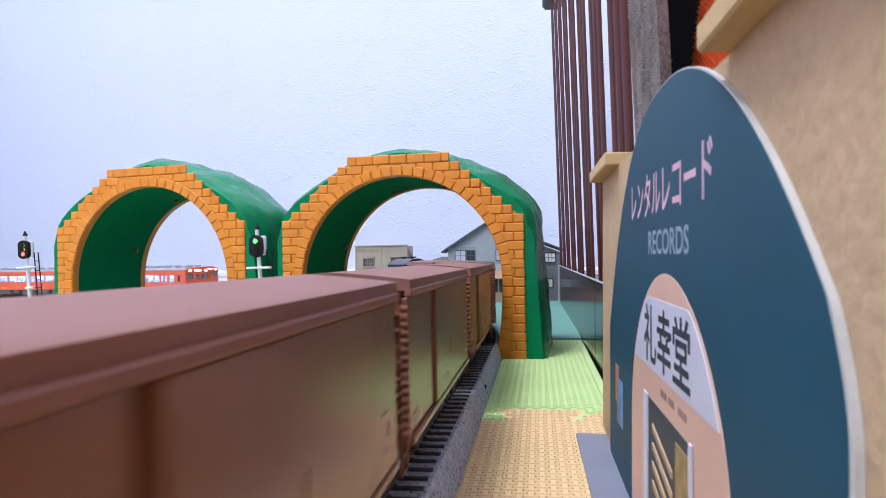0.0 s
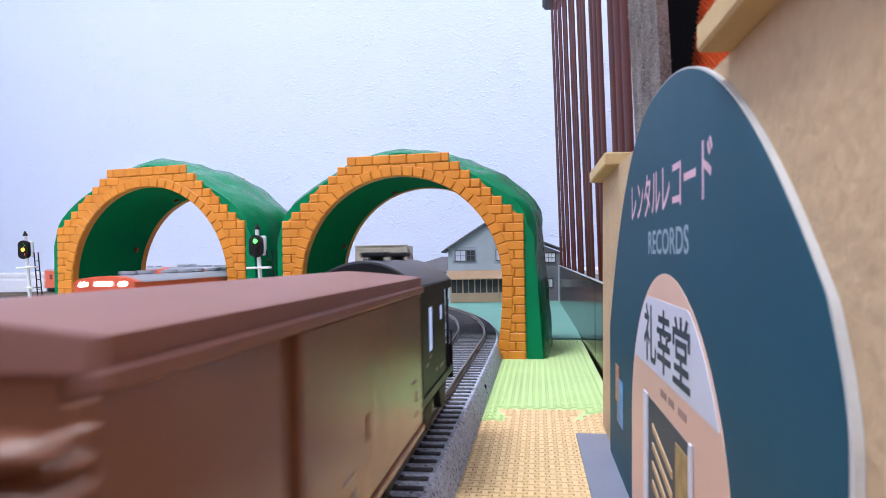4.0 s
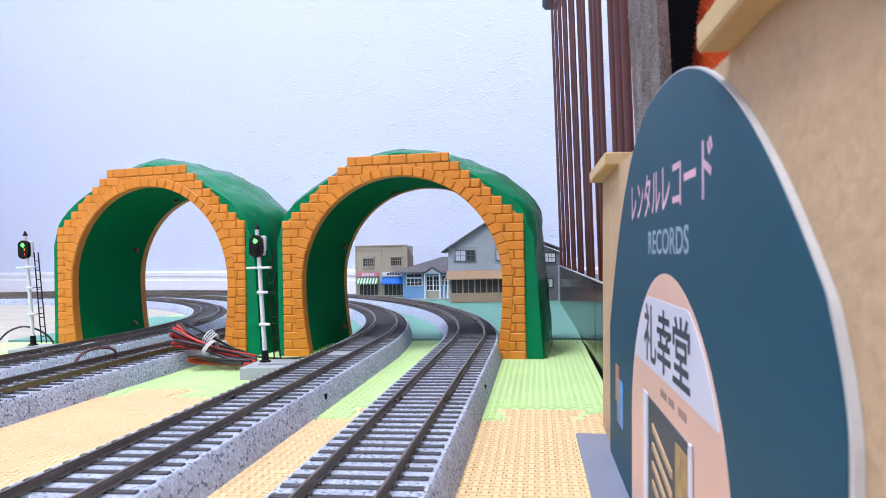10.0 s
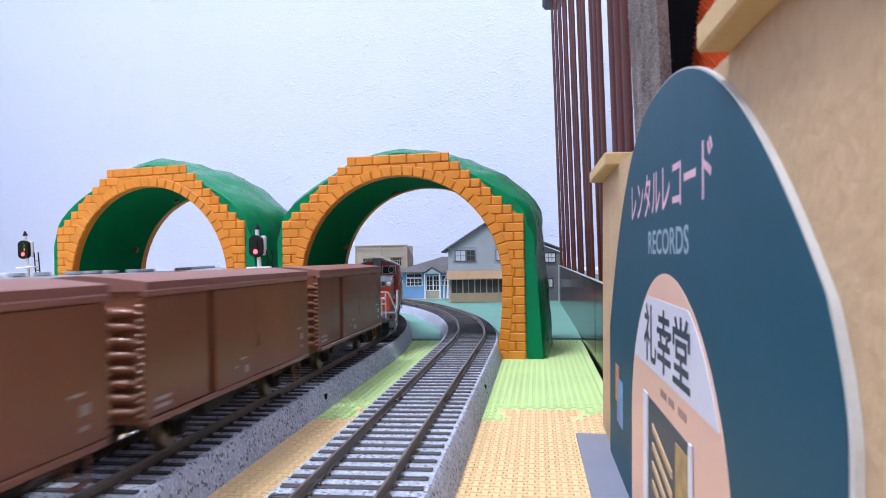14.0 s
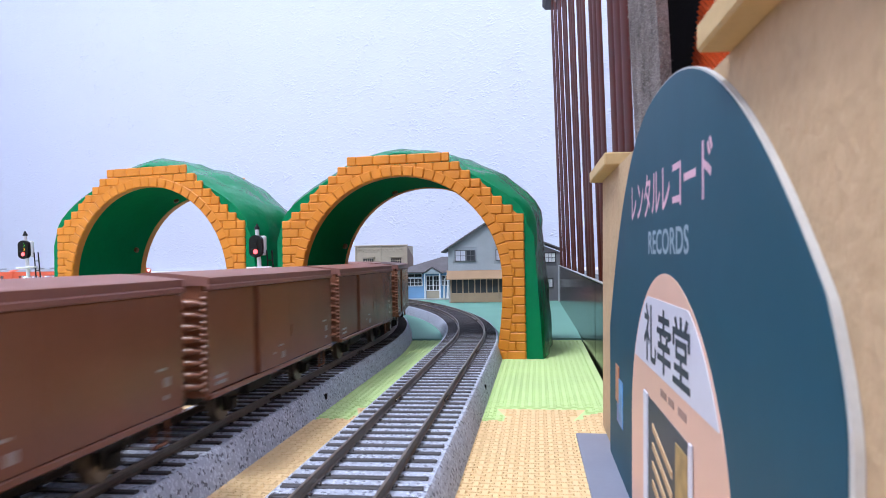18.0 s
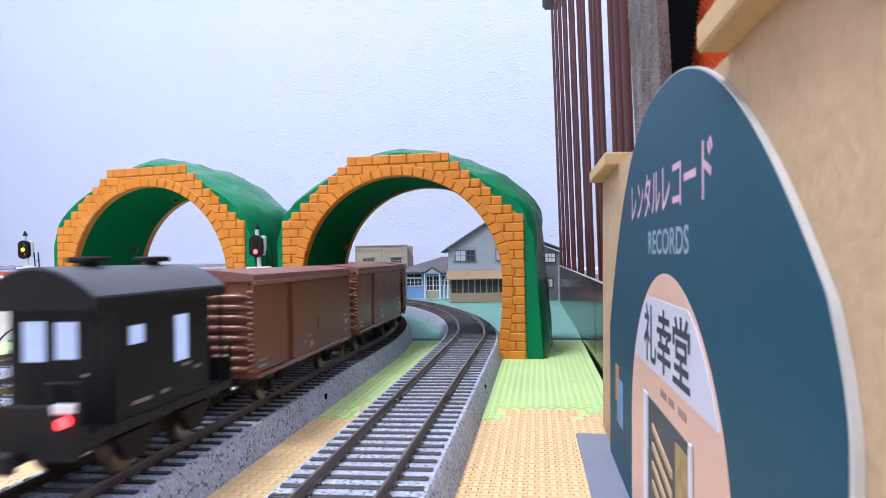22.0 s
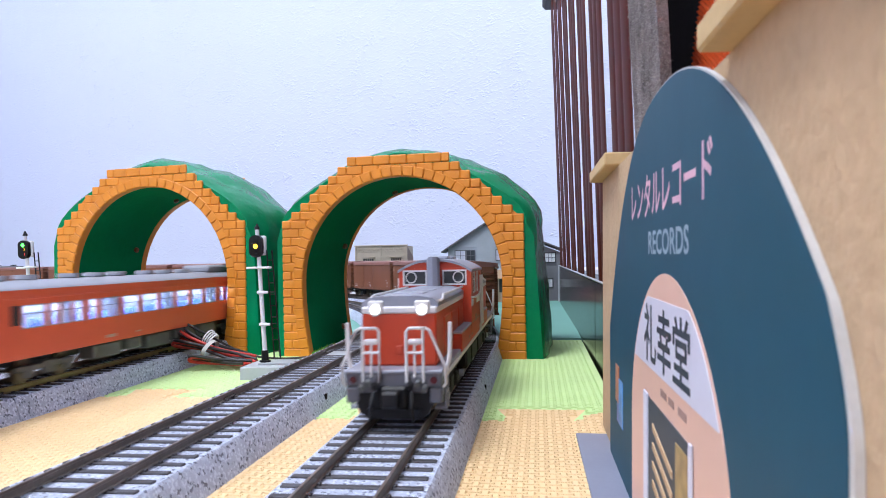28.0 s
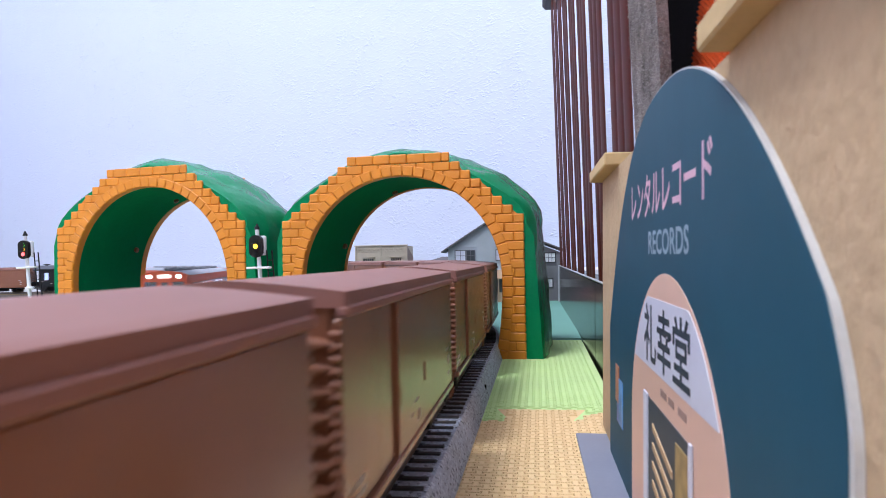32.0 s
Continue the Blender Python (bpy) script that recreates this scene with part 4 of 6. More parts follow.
def blue_station(m):
    home = new("model_station")
    tagged(home, "small blue clapboard model station with a gabled porch", "model building", group="model houses")
    bm = B()
    box(bm, 0, 62, 0, 50, 0, 37)
    part("wall", bm, BLUE_BOARD, home)
    gaps = [(4, 27, 17, 30), (29, 48, 0, 33), (50, 60, 16, 30)]
    clapboard(home, 0, 62, 0, 0, 36.5, BLUE_BOARD, 3.4, gaps)
    bm = B()
    add(bm, [(-16, -8, 35.5), (64, -8, 35.5), (64, 58, 35.5), (-16, 58, 35.5), (50, 25, 54.5), (64, 25, 54.5), (-16, -8, 34.3), (64, -8, 34.3), (64, 58, 34.3), (-16, 58, 34.3)],
        [(0, 1, 5, 4), (2, 3, 4, 5), (3, 0, 4), (1, 2, 5), (0, 6, 7, 1), (1, 7, 8, 2), (2, 8, 9, 3), (3, 9, 6, 0), (6, 9, 8, 7)])
    part("roof", bm, ROOF_SLATE, home)
    window_unit(home, 5.5, 25, 18, 27, -0.4, WHITE_TRIM, 4, 2)
    window_unit(home, 5.5, 25, 29, 33, -0.4, WHITE_TRIM, 2, 1)
    window_unit(home, 51, 60, 18, 30, -0.4, WHITE_TRIM, 2, 2)
    bm = B()
    prism(bm, [(-16 + 45 - 3, 34), (39, 42.5), (53, 34), (53, 32.6), (39, 41.0), (26, 32.6)], -10, 0, "y")
    part("porch_roof", bm, ROOF_SLATE, home)
    bm = B()
    prism(bm, [(28.5, 33.0), (39, 40.0), (50, 33.0)], -8.5, -0.5, "y")
    part("porch_gable", bm, mat("model_pale_blue", (0.40, 0.47, 0.50), 0.6), home)
    for x in (28.6, 47.8):
        bm = B()
        box(bm, x, x + 1.6, -8.5, -6.9, 0, 33.0)
        part("porch_post", bm, WHITE_TRIM, home)
    window_unit(home, 31, 39, 12, 30, -0.5, WHITE_TRIM, 2, 3)
    window_unit(home, 40, 47, 12, 30, -0.5, WHITE_TRIM, 2, 3)
    bm = B()
    box(bm, 30.5, 47.5, -1.4, -0.3, 0, 11.5, 0.2)
    part("door_panel", bm, STONE, home)
    for x in (53.5, 58):
        bm = B()
        rod(bm, (x, -6, 0), (x + 0.8, -6, 27), 1.6, 8, 0.6)
        part("folded_parasol", bm, PAPER_WHITE, home)
    bm = B()
    box(bm, -2, 62, -10, 0, 0, 1.6, 0.2)
    part("step", bm, BASE_GREY, home)
    home.matrix_world = m


def grey_house(m):
    home = new("model_house")
    tagged(home, "grey clapboard two-storey model house with a tan shop eave", "model house", group="model houses")
    w, z1, top = 94.0, 66.0, 97.0
    bm = B()
    prism(bm, [(0, 0), (w, 0), (w, z1), (w / 2, top - 2), (0, z1)], 0, 70, "y")
    part("wall", bm, GREY_BOARD, home)
    gaps = [(6, 36, 50, 66), (56, 86, 50, 66), (2, 92, 0, 38)]
    z = 0.0
    while z < top - 5:
        inset = max(0.0, (z - z1) / (top - z1) * w / 2) + (0.3 if z > z1 else 0)
        clapboard(home, inset, w - inset, 0, z, z + 3.6, GREY_BOARD, 3.6, gaps)
        z += 3.6
    bm = B()
    prism(bm, [(-8, z1 - 2.5), (w / 2, top + 1.5), (w + 8, z1 - 2.5), (w + 8, z1 - 4.3), (w / 2, top - 0.8), (-8, z1 - 4.3)], -6, 74, "y")
    part("roof", bm, ROOF_SLATE, home)
    for x0, x1 in ((9, 33), (59, 83)):
        mid = x0 + (x1 - x0) * 0.55
        # pale half: the bright wall seen through the house, put in as pane colour
        window_unit(home, x0, mid - 0.7, 51.5, 64, -0.5, GREY_BOARD_DARK, 2, 2, pane_mat=SIGN_PAPER)
        window_unit(home, mid + 0.7, x1, 51.5, 64, -0.5, GREY_BOARD_DARK, 2, 2)
    bm = B()
    prism(bm, [(0, 40), (-8, 30.0), (-8, 28.6), (0, 38.4)], -2, w + 2, "x")
    part("shop_eave", bm, ROOF_TAN, home, "tan board eave over the shop front")
    bm = B()
    box(bm, 2, 92, -1.0, -0.1, 12, 29)
    part("shop_glass", bm, DARK_GLASS, home)
    for k in range(7):
        x = 2 + 14.6 * k
        bm = B()
        box(bm, x, x + 1.7, -2.0, -0.1, 0, 31, 0.1)
        part("post", bm, TIMBER, home)
    for k in range(6):
        x = 3.7 + 14.6 * k
        bm = B()
        box(bm, x, x + 12.8, -1.6, -0.1, 0.5, 12, 0.2)
        part("panel", bm, TIMBER, home)
        bm = B()
        box(bm, x + 6.0, x + 6.8, -1.5, -0.9, 12, 29)
        part("mullion", bm, TIMBER, home)
    bm = B()
    box(bm, 88, 95.5, -13, -10, 2, 20, 0.3)
    part("street_sign_board", bm, SIGN_ROSE, home, "small rose advertising board")
    # lower wing beside the gable
    bm = B()
    prism(bm, [(w, 0), (w + 44, 0), (w + 44, 60), (w, 78)], 14, 70, "y")
    wing = part("wing", bm, GREY_BOARD_DARK, home, "dark board side wing")
    bm = B()
    prism(bm, [(w - 2, 84), (w + 50, 63), (w + 50, 61.2), (w - 2, 82.2)], 8, 74, "y")
    part("wing_roof", bm, ROOF_SLATE, home)
    clapboard(wing, w, w + 44, 14, 0, 59.0, GREY_BOARD_DARK, 3.6, [(w + 24, w + 40, 46, 60), (w + 24, w + 36, 16, 28)])
    # white panes colour in the bright wall seen through the wing
    window_unit(home, w + 25, w + 38, 48, 59, 13.6, BLACK, 3, 2, pane_mat=PAPER_WHITE)
    window_unit(home, w + 25, w + 34, 17, 27, 13.6, BLACK, 2, 2, pane_mat=PAPER_WHITE)
    home.matrix_world = m


# ---- lineside ----
def signal(m, label, lean, size):
    """A three-lamp colour light signal; an added black flap hides each glowing lamp until it swings up to show."""
    home = new("railway_signal")
    tagged(home, label, "railway signal", group="railway signals")
    bm = B()
    box(bm, -10.5, 18, -12, 19, 0.3, 8.0, 0.5)
    part("base", bm, BASE_GREY, home, "grey plastic signal base")
    bm = B()
    box(bm, -3, 17, -4, 3.5, 8.0, 9.2, 0.3)
    part("base_ridge", bm, BASE_GREY, home)
    bm = B()
    rod(bm, (0, 0, 8.0), (0, 0, 16), 2.3, 14, 1.9)
    rod(bm, (0, 0, 8.0), (0, 0, 10.2), 3.2, 14)
    part("socket", bm, BLACK, home, "black post socket")
    bm = B()
    rod(bm, (0, 0, 16), (-2.6, 0, 86), 1.35, 14, 1.15)
    part("post", bm, SIGNAL_WHITE, home, "white signal post", smooth=40)
    bm = B()
    rod(bm, (-2.6, 0, 86), (-2.6, 0, 87.5), 1.5, 10)
    rod(bm, (-2.6, 0, 87.5), (-2.6, 0, 89.5), 1.2, 10, 0.3)
    part("finial", bm, BLACK, home, "black pointed cap")
    for z in (31, 49.5):
        bm = B()
        x = -2.6 * (z - 16) / 70
        rod(bm, (x - 1.8, -1.4, z), (x + 4.6, -1.4, z), 0.8, 8)
        rod(bm, (x, 0, z - 1.1), (x, 0, z + 1.1), 1.9, 12)
        part("collar", bm, SIGNAL_WHITE, home)
    bm = B()
    box(bm, -8.8, 5.0, -2.8, 2.0, 63.2, 64.5, 0.4)
    part("platform", bm, SIGNAL_WHITE, home, "small white platform under the lamps")
    bm = B()
    for x0, x1 in ((4.8, 2.1), (8.6, 5.2)):
        rod(bm, (x0, 2, 10.5), (x1, 2, 74), 0.42, 6)
    for k in range(9):
        t = (k + 0.7) / 9.6
        rod(bm, (4.8 - 2.7 * t, 2, 10.5 + 63.5 * t), (8.6 - 3.4 * t, 2, 10.5 + 63.5 * t), 0.32, 5)
    for z in (31, 49.5):
        rod(bm, (0, 0, z), (6.5, 2, z), 0.4, 6)
    part("ladder", bm, BLACK, home, "black ladder")
    bm = B()
    box(bm, -2.6 - 2.0, 1.8, 0.4, 3.6, 71.0, 82.5, 0.8)
    part("back_box", bm, SIGNAL_WHITE, home, "white lamp housing")
    n, pts = 24, []
    for i in range(n):
        a = 2 * math.pi * i / n
        pts.append((-2.9 + 3.9 * math.cos(a), 76.3 + 3.6 * math.sin(a) + (2.9 if math.sin(a) > 0.01 else -2.9 if math.sin(a) < -0.01 else 0)))
    bm = B()
    prism(bm, pts, -2.6, 0.4, "y")
    head = part("head", bm, BLACK, home, "black oval lamp plate", smooth=40)
    flaps = {}
    for kind, z, material in (("green", 79.4, SIG_GREEN), ("yellow", 76.3, SIG_YELLOW), ("red", 73.2, SIG_RED)):
        bm = B()
        rod(bm, (-2.9, -2.85, z), (-2.9, -2.5, z), 1.15, 16, 1.42)
        part("lens", bm, material, home, kind + " lamp lens")
        # lenses always glow; this added flap blocks the glow of an unlit lamp
        bm = B()
        rod(bm, (0, -0.5, -1.55), (0, -0.05, -1.55), 1.5, 16)
        flap = part("flap", bm, BLACK, home, "added black flap hiding a glowing lamp")
        flap.location = (-0.0029, -0.0029, (z + 1.55) * 0.001)
        flaps[kind] = flap
    home.matrix_world = m @ Matrix.Rotation(radians(lean), 4, "Y") @ Matrix.Scale(size, 4)
    return flaps


def wires():
    home = new("wire_bundle")
    tagged(home, "coiled bundle of red and black wires with white ties", "wire bundle")
    # loops in (x, z), each lying at its own depth
    loops = [
        (392, [(-162, 5.0), (-170, 8.0), (-180, 11.3), (-190, 15.2), (-200, 20.2), (-207, 24.8), (-209.2, 24.2), (-207.8, 21.5), (-199, 17.5), (-187, 12.9), (-175, 8.3), (-163, 4.4)]),
        (387, [(-159.5, 5.4), (-169, 7.7), (-179, 10.6), (-194.6, 16.5), (-206, 21.4), (-209.7, 20.4), (-208.7, 18.1), (-198, 14.9), (-181, 9.6), (-171, 6.7), (-162, 4.5)]),
        (381, [(-158.4, 5.4), (-168, 8.0), (-178, 11.0), (-190, 14.5), (-202, 16.8), (-206, 15.8), (-205, 13.9), (-193, 12.3), (-180, 9.0), (-170, 6.5), (-159.4, 4.8)]),
        (374, [(-158, 5.4), (-167, 5.7), (-177, 6.7), (-187.5, 9.2), (-191.2, 8.9), (-191.2, 7.3), (-187.6, 6.0), (-178, 5.1), (-168, 4.8), (-160, 5.1)]),
    ]
    rnd = random.Random(3)
    for i, (y, way) in enumerate(loops):
        for k, colour in enumerate((RED_WIRE, BLACK_WIRE, RED_WIRE) if i == 1 else (RED_WIRE, BLACK_WIRE)):
            dx, dz = rnd.uniform(-0.8, 0.8), 1.2 * k - 1.2 + rnd.uniform(-0.2, 0.2)
            bm = B()
            tube(bm, spline([(x + dx, y - 1.5 * k + 4.0 * math.sin(j * 1.1 + k), max(1.0, z + dz)) for j, (x, z) in enumerate(way)], 8), 0.92, 8)
            part("wire", bm, colour, home, smooth=60)
    # one twist tie wound thrice round the upper strands, one paper band round the lower
    bm = B()
    for k in range(4):
        tube(bm, [(-189.5 + 2.2 * math.sin(a) + k * 1.0, 389 + 5.5 * math.cos(a), 17.2 + 4.0 * math.sin(a) - k * 0.9) for a in [j * math.pi / 8 - math.pi / 2 for j in range(17)]], 0.42, 6)
    part("wire_tie", bm, WHITE_TRIM, home, "white twisted wire tie")
    bm = B()
    ring = [(-184.0 + 4.2 * math.sin(a) * 0.6, 380 + 8.0 * math.cos(a), 11.2 + 5.0 * math.sin(a)) for a in [j * math.pi / 12 for j in range(24)]]
    add(bm, [(x + w, y, z - w * 0.4) for w in (-1.1, 1.1) for x, y, z in ring], [(j, (j + 1) % 24, 24 + (j + 1) % 24, 24 + j) for j in range(24)])
    part("paper_band", bm, SIGN_EDGE, home, "creased off-white paper band", smooth=60)
    bm = B()
    tube(bm, spline([(-204, 391, 25.2), (-191.5, 392, 18.4), (-181.7, 395, 12.4), (-171.3, 398, 6.6), (-156.7, 402, 3.4), (-143, 408, 2.6), (-132, 412, 4.0), (-123, 414, 10.0)], 8), 0.7, 6)
    tagged(part("feeder_wire", bm, BLACK_WIRE, None, smooth=60), "thin black feeder wire running to the track", "wire")
    bm = B()
    tube(bm, spline([(-235, 334, 9.4), (-233.7, 337, 13.7), (-231.2, 342, 16.1), (-228.2, 348, 16.5), (-226.2, 354, 15.0), (-226.4, 359, 11.0)], 8), 0.8, 6)
    tagged(part("jumper_wire", bm, BROWN_WIRE, None, smooth=60), "brown jumper wire arching between two tracks", "wire")
    bm = B()
    tube(bm, spline([(-398, 474, 1.0), (-394.7, 478, 6.3), (-390.4, 482, 12.0), (-382.3, 486, 15.0), (-374.1, 490, 12.5), (-366.2, 492, 7.0), (-362.8, 494, 0.6)], 8), 0.8, 6)
    tagged(part("jumper_wire", bm, BLACK_WIRE, None, smooth=60), "black wire arching beside the signal post", "wire")
    rnd = random.Random(9)
    verts, faces = [], []
    for i in range(700):
        x, y = rnd.gauss(-140, 6), rnd.uniform(430, 510)
        if x > -131:
            continue
        z = max(0.2, rnd.random() * 4 * (1 - abs(x + 138) / 20))
        k = len(verts)
        s = rnd.uniform(0.5, 1.2)
        verts += [((x + s) * .001, y * .001, z * .001), ((x - s * .6) * .001, (y + s) * .001, z * .001), ((x - s * .6) * .001, (y - s) * .001, z * .001), (x * .001, y * .001, (z + s * 1.3) * .001)]
        faces += [(k, k + 1, k + 2), (k, k + 1, k + 3), (k + 1, k + 2, k + 3), (k + 2, k, k + 3)]
    me = bpy.data.meshes.new("scatter_grass")
    me.from_pydata(verts, [], faces)
    me.materials.append(GREEN_SCATTER)
    tagged(new("scatter_grass", me), "green scenic grass crumbs along the tunnel's foot", "scatter grass", kind="stuff")


# ---- rolling stock; y is forwards, z is 0 on the rail ----
def wheelset(home, y, r=5.2):
    bm = B()
    rod(bm, (-9.6, y, r), (9.6, y, r), 1.0, 8)
    for s in (-1, 1):
        rod(bm, (s * 7.3, y, r), (s * 9.3, y, r), r, 20)
        rod(bm, (s * 7.0, y, r), (s * 7.6, y, r), r + 0.6, 20)
    return part("wheelset", bm, WHEEL, home, smooth=40)


def coupler(home, y, s, z=9.0):
    bm = B()
    box(bm, -1.6, 1.6, *sorted((y, y + s * 5.2)), z - 1.2, z + 1.2, 0.3)
    box(bm, -2.6, 2.6, *sorted((y + s * 3.6, y + s * 6.0)), z - 2.2, z + 2.2, 0.6)
    return part("coupler", bm, BLACK, home)


def boxcar():
    home = new("boxcar")
    tagged(home, "brown model freight boxcar with ribbed ends on the rails", "boxcar", group="freight boxcars")
    hl, hw = 54.6, 15.6
    bm = B()
    box(bm, -hw + 1.2, hw - 1.2, -hl, hl, 11.0, 42.2, 0.3)
    part("body", bm, BROWN_CAR, home)
    roof = []
    for i in range(13):
        t = -1 + 2 * i / 12
        roof.append((t * 16.2, 43.8 + 1.6 * (1 - abs(t) ** 1.35)))
    bm = B()
    prism(bm, [(16.4, 41.6), (16.4, 43.7)] + roof[::-1] + [(-16.4, 43.7), (-16.4, 41.6)], -hl - 0.5, hl + 0.5, "y")
    rf = part("roof", bm, BROWN_ROOF, home, "rounded brown roof", smooth=30)
    for s in (-1, 1):
        bm = B()
        box(bm, *sorted((s * 15.2, s * 16.9)), -hl - 0.6, hl + 0.6, 40.3, 41.9, 0.35)
        part("eave_rail", bm, BROWN_ROOF, rf)
        # sliding doors: the middle one stands proud, with a deep step beside it
        for a, b, o in ((-53.9, -24.4, 0.2), (-21.4, 4.9, 0.85), (5.1, 53.9, 0.7)):
            bm = B()
            box(bm, *sorted((s * (hw - 1.3), s * (hw + o))), *sorted((s * a, s * b)), 12.3, 40.2, 0.18)
            part("door", bm, BROWN_CAR, home)
        bm = B()
        box(bm, *sorted((s * (hw - 1.3), s * (hw + 1.1))), -hl, hl, 10.6, 12.2, 0.25)
        part("sill", bm, BROWN_CAR, home)
        for y in (-19.6 * s, 7.0 * s):
            bm = B()
            box(bm, *sorted((s * (hw + 0.2), s * (hw + 0.95))), y - 0.25, y + 0.25, 21, 25, 0.1)
            part("door_handle", bm, BROWN_CAR, home)
        for y0, y1, z0, z1 in ((-51, -44, 15.6, 16.5), (-51, -44, 13.8, 14.7), (-6, -2, 18.6, 19.2), (-3, -0.5, 14.4, 16.6), (-10, -8, 16.6, 17.2), (43, 47, 22.4, 23.0), (46, 48.5, 18.4, 20.6), (46, 48, 15.4, 16.4)):
            bm = B()
            box(bm, *sorted((s * (hw + 0.1), s * (hw + (0.26 if y0 < -20 else 0.92 if y0 < 5 else 0.77)))), *sorted((s * y0, s * y1)), z0, z1)
            part("marking", bm, MARK, home, "faded white lettering bar")
    for s in (-1, 1):
        # pressed end: long spindle ribs, with short ribs at the corner posts between them
        for k in range(8):
            z = 14.0 + k * 3.25
            bm = B()
            rings = []
            for x, g in ((-14.9, 0.15), (-13.2, 0.62), (-11.0, 0.95), (-8.0, 1.05), (8.0, 1.05), (11.0, 0.95), (13.2, 0.62), (14.9, 0.15)):
                rings.append([bm.verts.new((x, s * (hl - 0.1 + 1.9 * g * math.sin(math.pi * i / 8)), z - 1.3 * g * math.cos(math.pi * i / 8))) for i in range(9)])
            for p, q in zip(rings, rings[1:]):
                for i in range(8):
                    bm.faces.new([p[i], p[i + 1], q[i + 1], q[i]])
            bm.faces.new(rings[0])
            bm.faces.new(rings[-1])
            part("end_rib", bm, BROWN_CAR, home, smooth=45)
        for side in (-1, 1):
            bm = B()
            box(bm, *sorted((side * 14.9, side * 16.0)), *sorted((s * (hl - 1.2), s * (hl + 0.9))), 11.2, 40.2, 0.35)
            post = part("corner_post", bm, BROWN_CAR, home)
            for k in range(16):
                z = 13.2 + k * 1.66
                bm = B()
                rod(bm, (side * 14.6, s * (hl + 0.9), z), (side * 16.05, s * (hl + 0.9), z), 0.72, 8, 0.5)
                part("corner_bump", bm, BROWN_CAR, post, smooth=50)
        coupler(home, s * (hl - 1.2), s)
    bm = B()
    box(bm, -10, 10, -hl + 2, hl - 2, 8.4, 10.9, 0.3)
    box(bm, -3, 9, -14, 6, 4.0, 8.4, 0.6)
    box(bm, -10, -5, 8, 20, 4.6, 8.4, 0.6)
    part("underframe", bm, UNDER, home)
    for y in (-33, 33):
        wheelset(home, y)
        for s in (-1, 1):
            bm = B()
            prism(bm, [(y - 8, 9.6), (y + 8, 9.6), (y + 4, 7.8), (y + 2.4, 3.4), (y - 2.4, 3.4), (y - 4, 7.8)], *sorted((s * 10.4, s * 12.2)), "x")
            box(bm, *sorted((s * 12.0, s * 13.4)), y - 1.8, y + 1.8, 3.6, 7.2, 0.4)
            part("axle_guard", bm, UNDER, home)
    for s in (-1, 1):
        bm = B()
        rod(bm, (s * 13.5, 46, 3.5), (s * 13.5, 46, 10.6), 0.4, 6)
        rod(bm, (s * 13.5, 52, 3.5), (s * 13.5, 52, 10.6), 0.4, 6)
        rod(bm, (s * 13.5, 46, 3.8), (s * 13.5, 52, 3.8), 0.5, 6)
        part("foot_step", bm, BROWN_CAR, home)
    return home


def pane_row(home, s, wins, hw, z0, z1, frame_mat=None, pane_mat=None):
    for y0, y1 in wins:
        bm = B()
        box(bm, *sorted((s * (hw - 0.55), s * (hw - 0.35))), y0, y1, z0, z1)
        part("window_pane", bm, pane_mat or GLASS, home)
        if frame_mat:
            bm = B()
            t = 0.55
            x = sorted((s * (hw - 0.5), s * (hw + 0.12)))
            box(bm, *x, y0 - 0.02, y0 + t, z0, z1)
            box(bm, *x, y1 - t, y1 + 0.02, z0, z1)
            box(bm, *x, y0 + t, y1 - t, z0 - 0.02, z0 + t)
            box(bm, *x, y0 + t, y1 - t, z1 - t, z1 + 0.02)
            box(bm, *x, y0 + t, y1 - t, (z0 + z1) / 2 + 0.9, (z0 + z1) / 2 + 1.4)
            part("window_frame", bm, frame_mat, home)


def side_wall(home, s, hw, y0, y1, z0, z1, wins, wz0, wz1, material, thick=1.2, name="side_wall"):
    """A car side with window openings cut through."""
    x = sorted((s * (hw - thick), s * hw))
    bm = B()
    wall_with_holes(bm, y0, y1, z0, z1, [(a, b, wz0, wz1) for a, b in wins], *x, "x")
    return part(name, bm, material, home)


def bogie(home, y, axles=(-13, 13), r=5.2, material=None):
    bm = B()
    for s in (-1, 1):
        box(bm, *sorted((s * 10.2, s * 12.2)), y + axles[0] - 6, y + axles[1] + 6, 5.0, 7.6, 0.5)
        for a in axles:
            box(bm, *sorted((s * 11.5, s * 13.2)), y + a - 2.4, y + a + 2.4, 2.6, 7.6, 0.5)
        box(bm, *sorted((s * 10.6, s * 13.0)), y - 4, y + 4, 2.8, 8.6, 0.7)
    box(bm, -10, 10, y - 3, y + 3, 5, 9, 0.5)
    b = part("bogie", bm, material or UNDER, home)
    for a in axles:
        wheelset(b, y + a, r)


